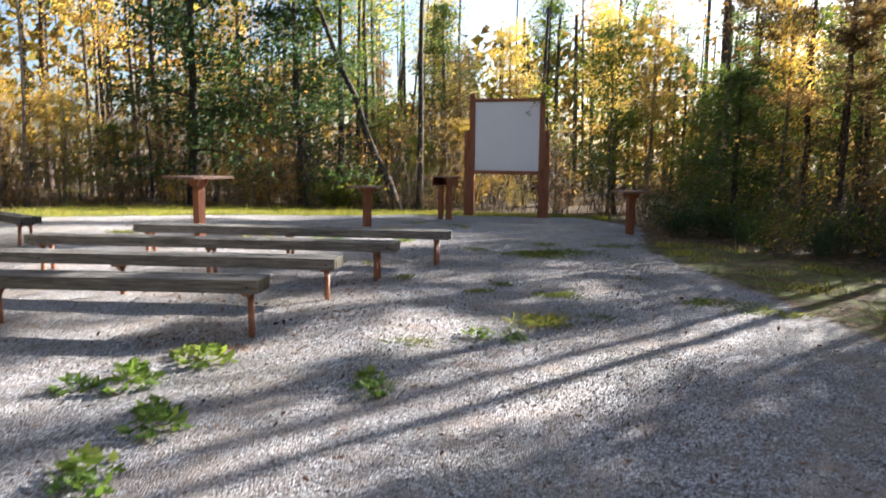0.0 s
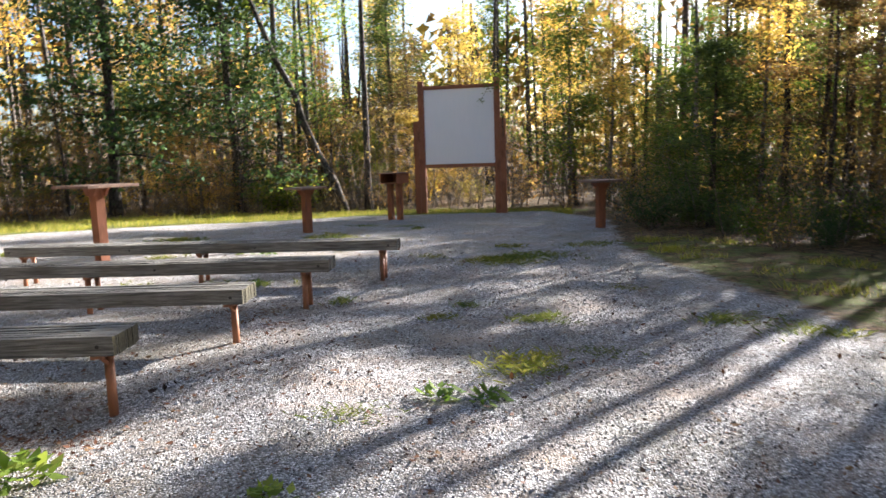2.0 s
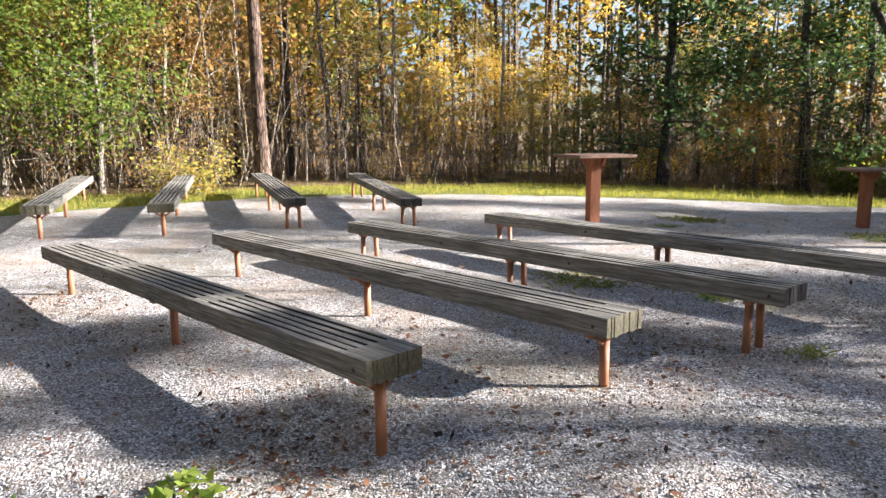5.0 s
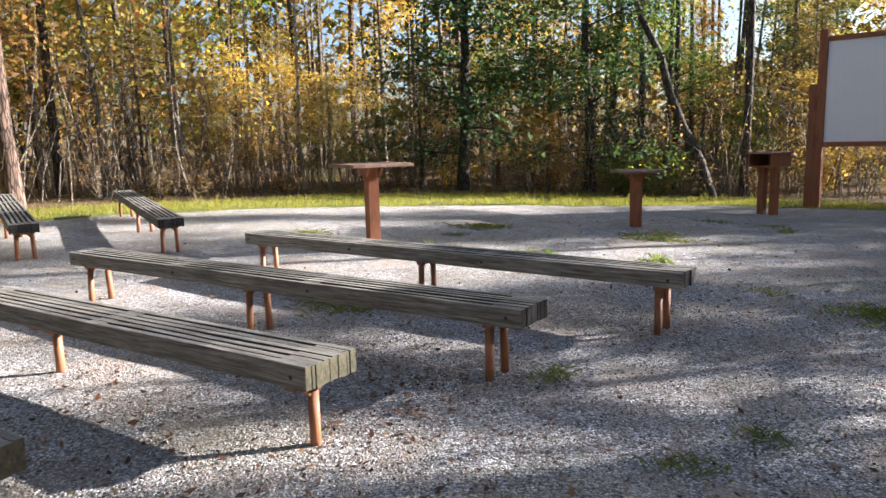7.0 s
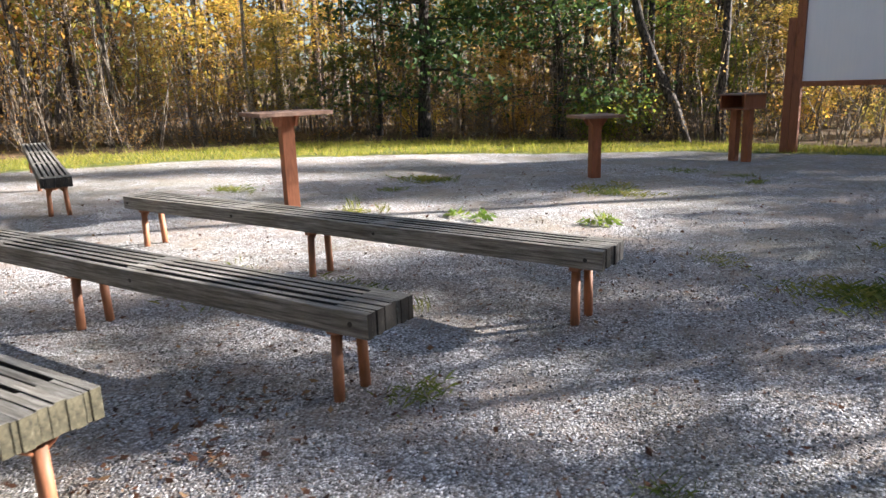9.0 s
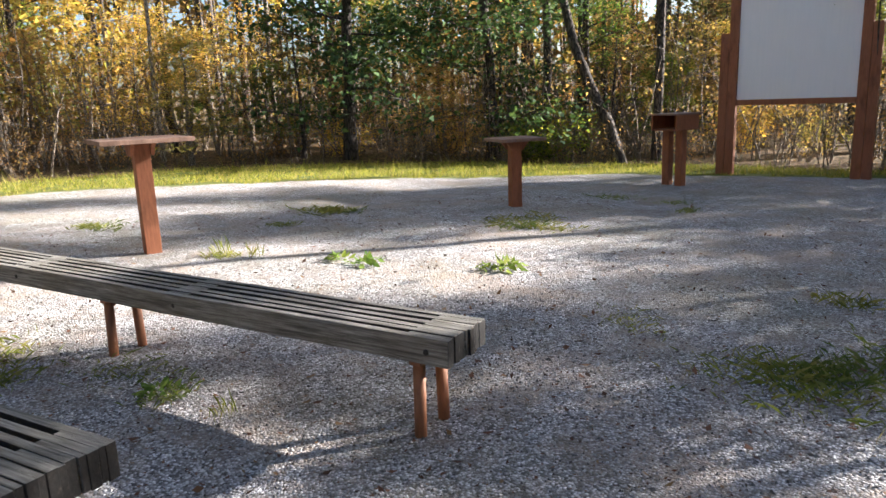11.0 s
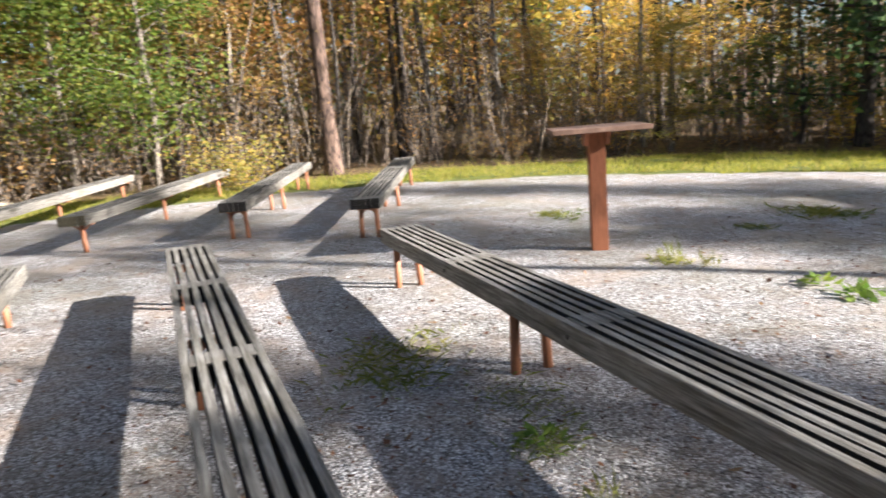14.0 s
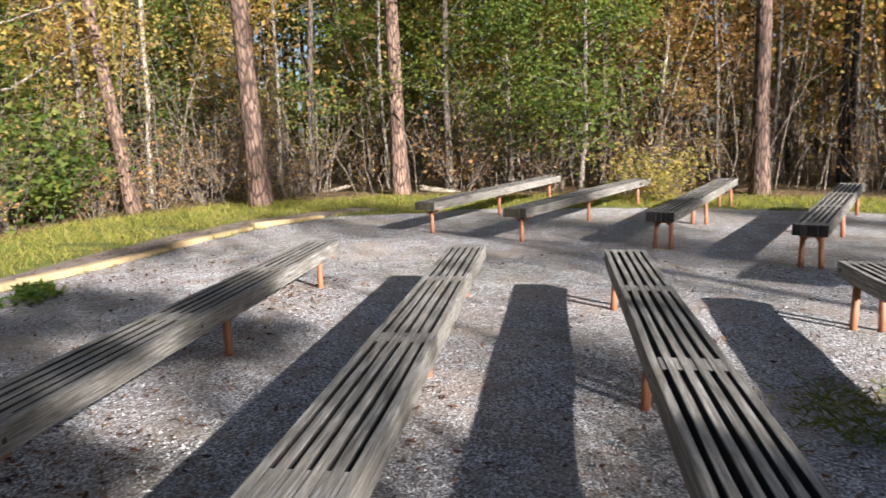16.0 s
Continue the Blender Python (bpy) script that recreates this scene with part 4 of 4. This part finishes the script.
def grass_belt():
    """Short mown grass along the clearing's far border and beside the path."""
    rng = np.random.default_rng(12)
    x = np.concatenate([rng.uniform(-17, 2, 260000), rng.uniform(1, 5.5, 30000)])
    y = np.concatenate([rng.uniform(-4, 23.5, 260000), rng.uniform(-3, 14, 30000)])
    near = np.maximum(signed(x, y, GRASS), signed(x, y, VERGE)) > -0.2
    x, y = x[near], y[near]
    clump = np.array([noise.noise((a * 1.3, b * 1.3, 5.0)) for a, b in zip(x, y)])
    ok = (signed(x, y, GRAVEL) + clump * 0.6 < -0.05) & (signed(x, y, PATHWAY) < 0.0) & (clump > np.where(x > 1, 0.2, -0.45))
    x, y = x[ok], y[ok]
    n = len(x)
    h = rng.uniform(0.03, 0.11, n) * np.where(rng.uniform(size=n) < 0.03, 3.0, 1.0)
    g = rng.uniform(0, 2 * math.pi, n)
    w = 0.007
    co = np.empty((n, 3, 3))
    z = rise(x, y) - 0.01
    co[:, 0] = np.stack([x - np.cos(g) * w, y - np.sin(g) * w, z], 1)
    co[:, 1] = np.stack([x + np.cos(g) * w, y + np.sin(g) * w, z], 1)
    co[:, 2] = np.stack([x + rng.normal(size=n) * h * 0.5, y + rng.normal(size=n) * h * 0.5, z + h], 1)
    me = bpy.data.meshes.new("grass")
    me.from_pydata(co.reshape(-1, 3).tolist(), [], np.arange(n * 3).reshape(n, 3).tolist())
    stuff("grass", me, BLADE, "short yellow-green grass round the gravel", "grass")


grass_belt()


def loose_stones():
    """Crushed stone lying proud of the surface where the walk passes."""
    rng = np.random.default_rng(14)
    n = 66000
    x = np.concatenate([rng.uniform(-7.0, 2.2, n // 2), rng.uniform(-3.5, 1.2, n - n // 2)])
    y = np.concatenate([rng.uniform(1.5, 13.5, n // 2), rng.uniform(4.0, 11.5, n - n // 2)])
    keep = signed(x, y, GRAVEL) > 0.1
    x, y = x[keep], y[keep]
    n = len(x)
    base = np.array([(1, 0, -0.3), (-1, 0, -0.3), (0, 1, -0.3), (0, -1, -0.3), (0, 0, 1)], float)
    r = rng.uniform(0.003, 0.0085, (n, 1, 1)) * np.where(rng.uniform(size=(n, 1, 1)) < 0.012, 2.1, 1.0)
    v = base[None] * (1 + rng.normal(size=(n, 5, 1)) * 0.22) * r * rng.uniform(0.7, 1.3, (n, 1, 3)) * np.array([1, 1, 0.7])
    g = rng.uniform(0, 2 * math.pi, n)
    c, s = np.cos(g)[:, None], np.sin(g)[:, None]
    vx, vy = v[:, :, 0] * c - v[:, :, 1] * s, v[:, :, 0] * s + v[:, :, 1] * c
    z = rise(x, y) + np.array([noise.noise((a * 0.9, b * 0.9, 3.0)) * 0.018 + noise.noise((a * 3.1, b * 3.1, 8.0)) * 0.007 for a, b in zip(x, y)])
    co = np.stack([vx + x[:, None], vy + y[:, None], v[:, :, 2] + z[:, None] + 0.003], 2)
    tri = np.array([(0, 2, 4), (2, 1, 4), (1, 3, 4), (3, 0, 4)])
    f = (np.arange(n)[:, None, None] * 5 + tri[None]).reshape(-1, 3)
    me = bpy.data.meshes.new("gravel_stones")
    me.from_pydata(co.reshape(-1, 3).tolist(), [], f.tolist())
    stuff("gravel_stones", me, STONE, "loose pale grey crushed stones", "gravel")


loose_stones()


def fallen_leaves():
    rng = np.random.default_rng(15)
    spots = [(-2.68, 5.05, 0.35, 260), (-3.5, 6.6, 0.5, 120), (-2.63, 7.9, 0.35, 120), (-6.7, 4.95, 0.35, 160), (-6.3, 4.5, 0.5, 140), (-3.0, 5.6, 0.4, 120), (-7.6, 2.9, 0.7, 160), (-7.0, 1.9, 0.8, 260), (0.1, 6.25, 0.25, 70), (1.7, 7.6, 0.3, 60), (-1.9, 6.1, 0.35, 160), (-2.3, 7.4, 0.3, 120), (-10.0, 0.6, 1.1, 700), (-12.0, 2.2, 1.1, 600)]
    px, py = [rng.uniform(-13, 3.2, 13000), rng.uniform(-5, 1.5, 8000)], [rng.uniform(1.5, 20, 13000), rng.uniform(3, 12, 8000)]
    loose = 21000
    px.append(rng.uniform(-9, 3.0, 5200))
    py.append(rng.uniform(0.5, 17, 5200))
    for x, y, r, n in spots:
        px.append(x + rng.normal(size=n) * r)
        py.append(y + rng.normal(size=n) * r * 0.6)
    wx, wy = rng.uniform(-20, 9, 24000), rng.uniform(-8, 26, 24000)
    ok = (signed(wx, wy, GRAVEL) < -0.1) & (signed(wx, wy, WOODS) > -4)
    px, py = np.concatenate(px + [wx[ok]]), np.concatenate(py + [wy[ok]])
    c = np.stack([px, py, rise(px, py) + 0.022], 1)
    a, b = spread(rng, len(c), 0.026, 0.8)
    small = np.where(np.arange(len(c)) < loose, 0.42, 0.85)[:, None] * rng.uniform(0.6, 1.3, (len(c), 1))
    a, b = a * small, b * small
    stuff("fallen_leaves", quads("fallen_leaves", c, a, b), DEAD, "dry red-brown fallen leaves", "leaves")


fallen_leaves()


# ---- weeds in the gravel ----
def weed_mesh(seed, n, size, spread_r):
    rng = np.random.default_rng(seed)
    g = rng.uniform(0, 2 * math.pi, n)
    r = rng.uniform(0.15, 1, n) * spread_r
    c = np.stack([np.cos(g) * r, np.sin(g) * r, rng.uniform(0.2, 1, n) * spread_r * 0.75 * (1.2 - r / spread_r)], 1)
    a = np.stack([np.cos(g), np.sin(g), rng.uniform(-0.2, 0.8, n)], 1) + rng.normal(size=(n, 3)) * 0.35
    a /= np.linalg.norm(a, axis=1, keepdims=True)
    b = np.cross(a, np.array([0, 0, 1.0]) + rng.normal(size=(n, 3)) * 0.3)
    b /= np.linalg.norm(b, axis=1, keepdims=True)
    s = size * rng.uniform(0.6, 1.2, (n, 1))
    return quads("leaves", c, a * s, b * s * 0.5)


def tuft_mesh(seed, n, tall, r):
    rng = np.random.default_rng(seed)
    soup = Soup()
    for _ in range(n):
        x, y = rng.normal() * r, rng.normal() * r * 0.7
        h, w, g = tall * rng.uniform(0.4, 1.1), 0.0018, rng.uniform(0, math.pi)
        dx, dy = rng.normal() * 0.045, rng.normal() * 0.045
        k = len(soup.v)
        soup.v += [Vector((x - math.cos(g) * w, y - math.sin(g) * w, -0.01)), Vector((x + math.cos(g) * w, y + math.sin(g) * w, -0.01)),
                   Vector((x + dx * 0.4 + math.cos(g) * w * 0.8, y + dy * 0.4 + math.sin(g) * w * 0.8, h * 0.65)), Vector((x + dx, y + dy, h))]
        soup.f += [(k, k + 1, k + 2), (k, k + 2, k + 3)]
    return soup.mesh("blades", False)


WEEDS = [weed_mesh(60 + k, n, size, r) for k, (n, size, r) in enumerate([(70, 0.045, 0.17), (42, 0.04, 0.13), (26, 0.03, 0.09)])]
TUFTS = [tuft_mesh(70 + k, n, tall, r) for k, (n, tall, r) in enumerate([(120, 0.075, 0.12), (150, 0.05, 0.2), (26, 0.30, 0.09)])]


def weed(x, y, kind, scale=1.0):
    ob = thing("weed", pose(x, y, height(x, y) + 0.01, 0, 0, random.uniform(0, 360)), "bright green leafy weed growing in the gravel", "weed", "weeds in the gravel")
    tagged(part("foliage", WEEDS[kind], LEAF_WEED, ob), kind="stuff")
    ob.scale = (scale,) * 3


def tuft(x, y, kind, scale=1.0, label="low tuft of green grass in the gravel"):
    ob = thing("grass_tuft", pose(x, y, height(x, y) + 0.008, 0, 0, random.uniform(0, 360)), label, "grass", "grass tufts in the gravel")
    tagged(part("turf", TUFTS[kind], DRY if "straw" in label else TURF, ob), kind="stuff")
    ob.scale = (scale * 0.72, scale * 0.72, scale * 0.5)


for x, y, k, sc in ((-2.55, 3.95, 0, 1.25), (-2.85, 3.8, 1, 1.1), (-2.33, 4.5, 0, 1.1), (-2.55, 4.62, 1, 1.0), (-1.95, 3.3, 0, 1.0), (-2.1, 3.55, 1, 1.0), (-1.02, 4.15, 1, 1.0), (-1.1, 4.42, 1, 0.9), (-0.28, 5.68, 2, 1.5), (-0.57, 5.72, 2, 1.6),
                    (-1.95, 2.78, 1, 1.2), (-1.85, 2.6, 1, 1.0), (-4.45, 12.05, 2, 1.7), (-4.1, 12.04, 2, 1.8), (-2.9, 12.45, 2, 1.8), (-3.05, 12.35, 2, 1.2), (-5.85, 2.35, 0, 1.5), (-6.2, 2.2, 1, 1.6), (-3.16, 9.3, 2, 1.3)):
    weed(x, y, k, sc)
for x, y, k, sc in ((0.0, 6.25, 0, 1.2), (0.1, 7.75, 0, 1.0), (-0.1, 11.4, 1, 1.6), (-0.35, 11.1, 0, 1.6), (0.65, 12.75, 1, 1.3), (1.65, 7.65, 1, 1.0), (0.9, 9.05, 1, 0.8), (0.15, 7.6, 1, 0.8), (-1.04, 5.4, 1, 0.9), (-0.24, 10.8, 1, 1.5), (-0.4, 12.6, 0, 1.4),
                    (-6.95, 14.4, 1, 1.9), (-6.6, 14.5, 0, 1.6), (-6.5, 13.25, 0, 1.2), (-4.2, 14.75, 1, 1.7), (-3.9, 15.1, 1, 1.5), (-3.85, 17.35, 1, 1.4), (-2.86, 17.1, 1, 1.0), (-8.3, 12.0, 1, 1.5), (-5.67, 11.7, 2, 1.2), (-5.3, 11.8, 2, 1.0), (-2.95, 12.5, 2, 1.0),
                    (-0.8, 11.0, 1, 1.2), (-4.5, 8.9, 1, 1.4), (-4.1, 8.9, 0, 1.3), (-3.6, 9.4, 1, 1.2), (-4.7, 8.95, 1, 1.0), (-2.65, 9.3, 2, 0.7), (-1.0, 4.3, 1, 0.8), (1.0, 12.9, 1, 1.3)):
    tuft(x, y, k, sc)
for x, y, k, sc in ((-0.12, 6.38, 0, 1.5), (0.05, 6.5, 0, 1.2), (-0.2, 6.2, 1, 1.0), (0.46, 6.67, 1, 0.8)):
    tuft(x, y, k, sc, "straw-coloured grass tuft drying in the gravel")
for x, y, k, sc in ((1.45, 7.6, 0, 1.3), (1.95, 7.35, 1, 1.3), (2.2, 7.2, 0, 1.2), (-0.06, 7.64, 0, 1.2), (-0.3, 11.1, 0, 1.9), (0.15, 11.45, 1, 1.8), (-0.55, 10.95, 0, 1.7), (-1.9, 8.36, 0, 1.1), (-0.83, 7.7, 0, 1.0), (-0.65, 8.2, 0, 0.9),
                    (-3.8, 14.4, 0, 1.7), (-3.55, 14.5, 1, 1.6), (-6.8, 14.4, 0, 1.9), (-5.6, 11.65, 0, 1.2), (-8.4, 11.9, 0, 1.4), (-3.1, 9.3, 0, 1.1), (-1.5, 11.5, 1, 1.0), (-4.36, 8.98, 1, 1.8), (-2.5, 16.35, 0, 1.2)):
    tuft(x, y, k, sc)
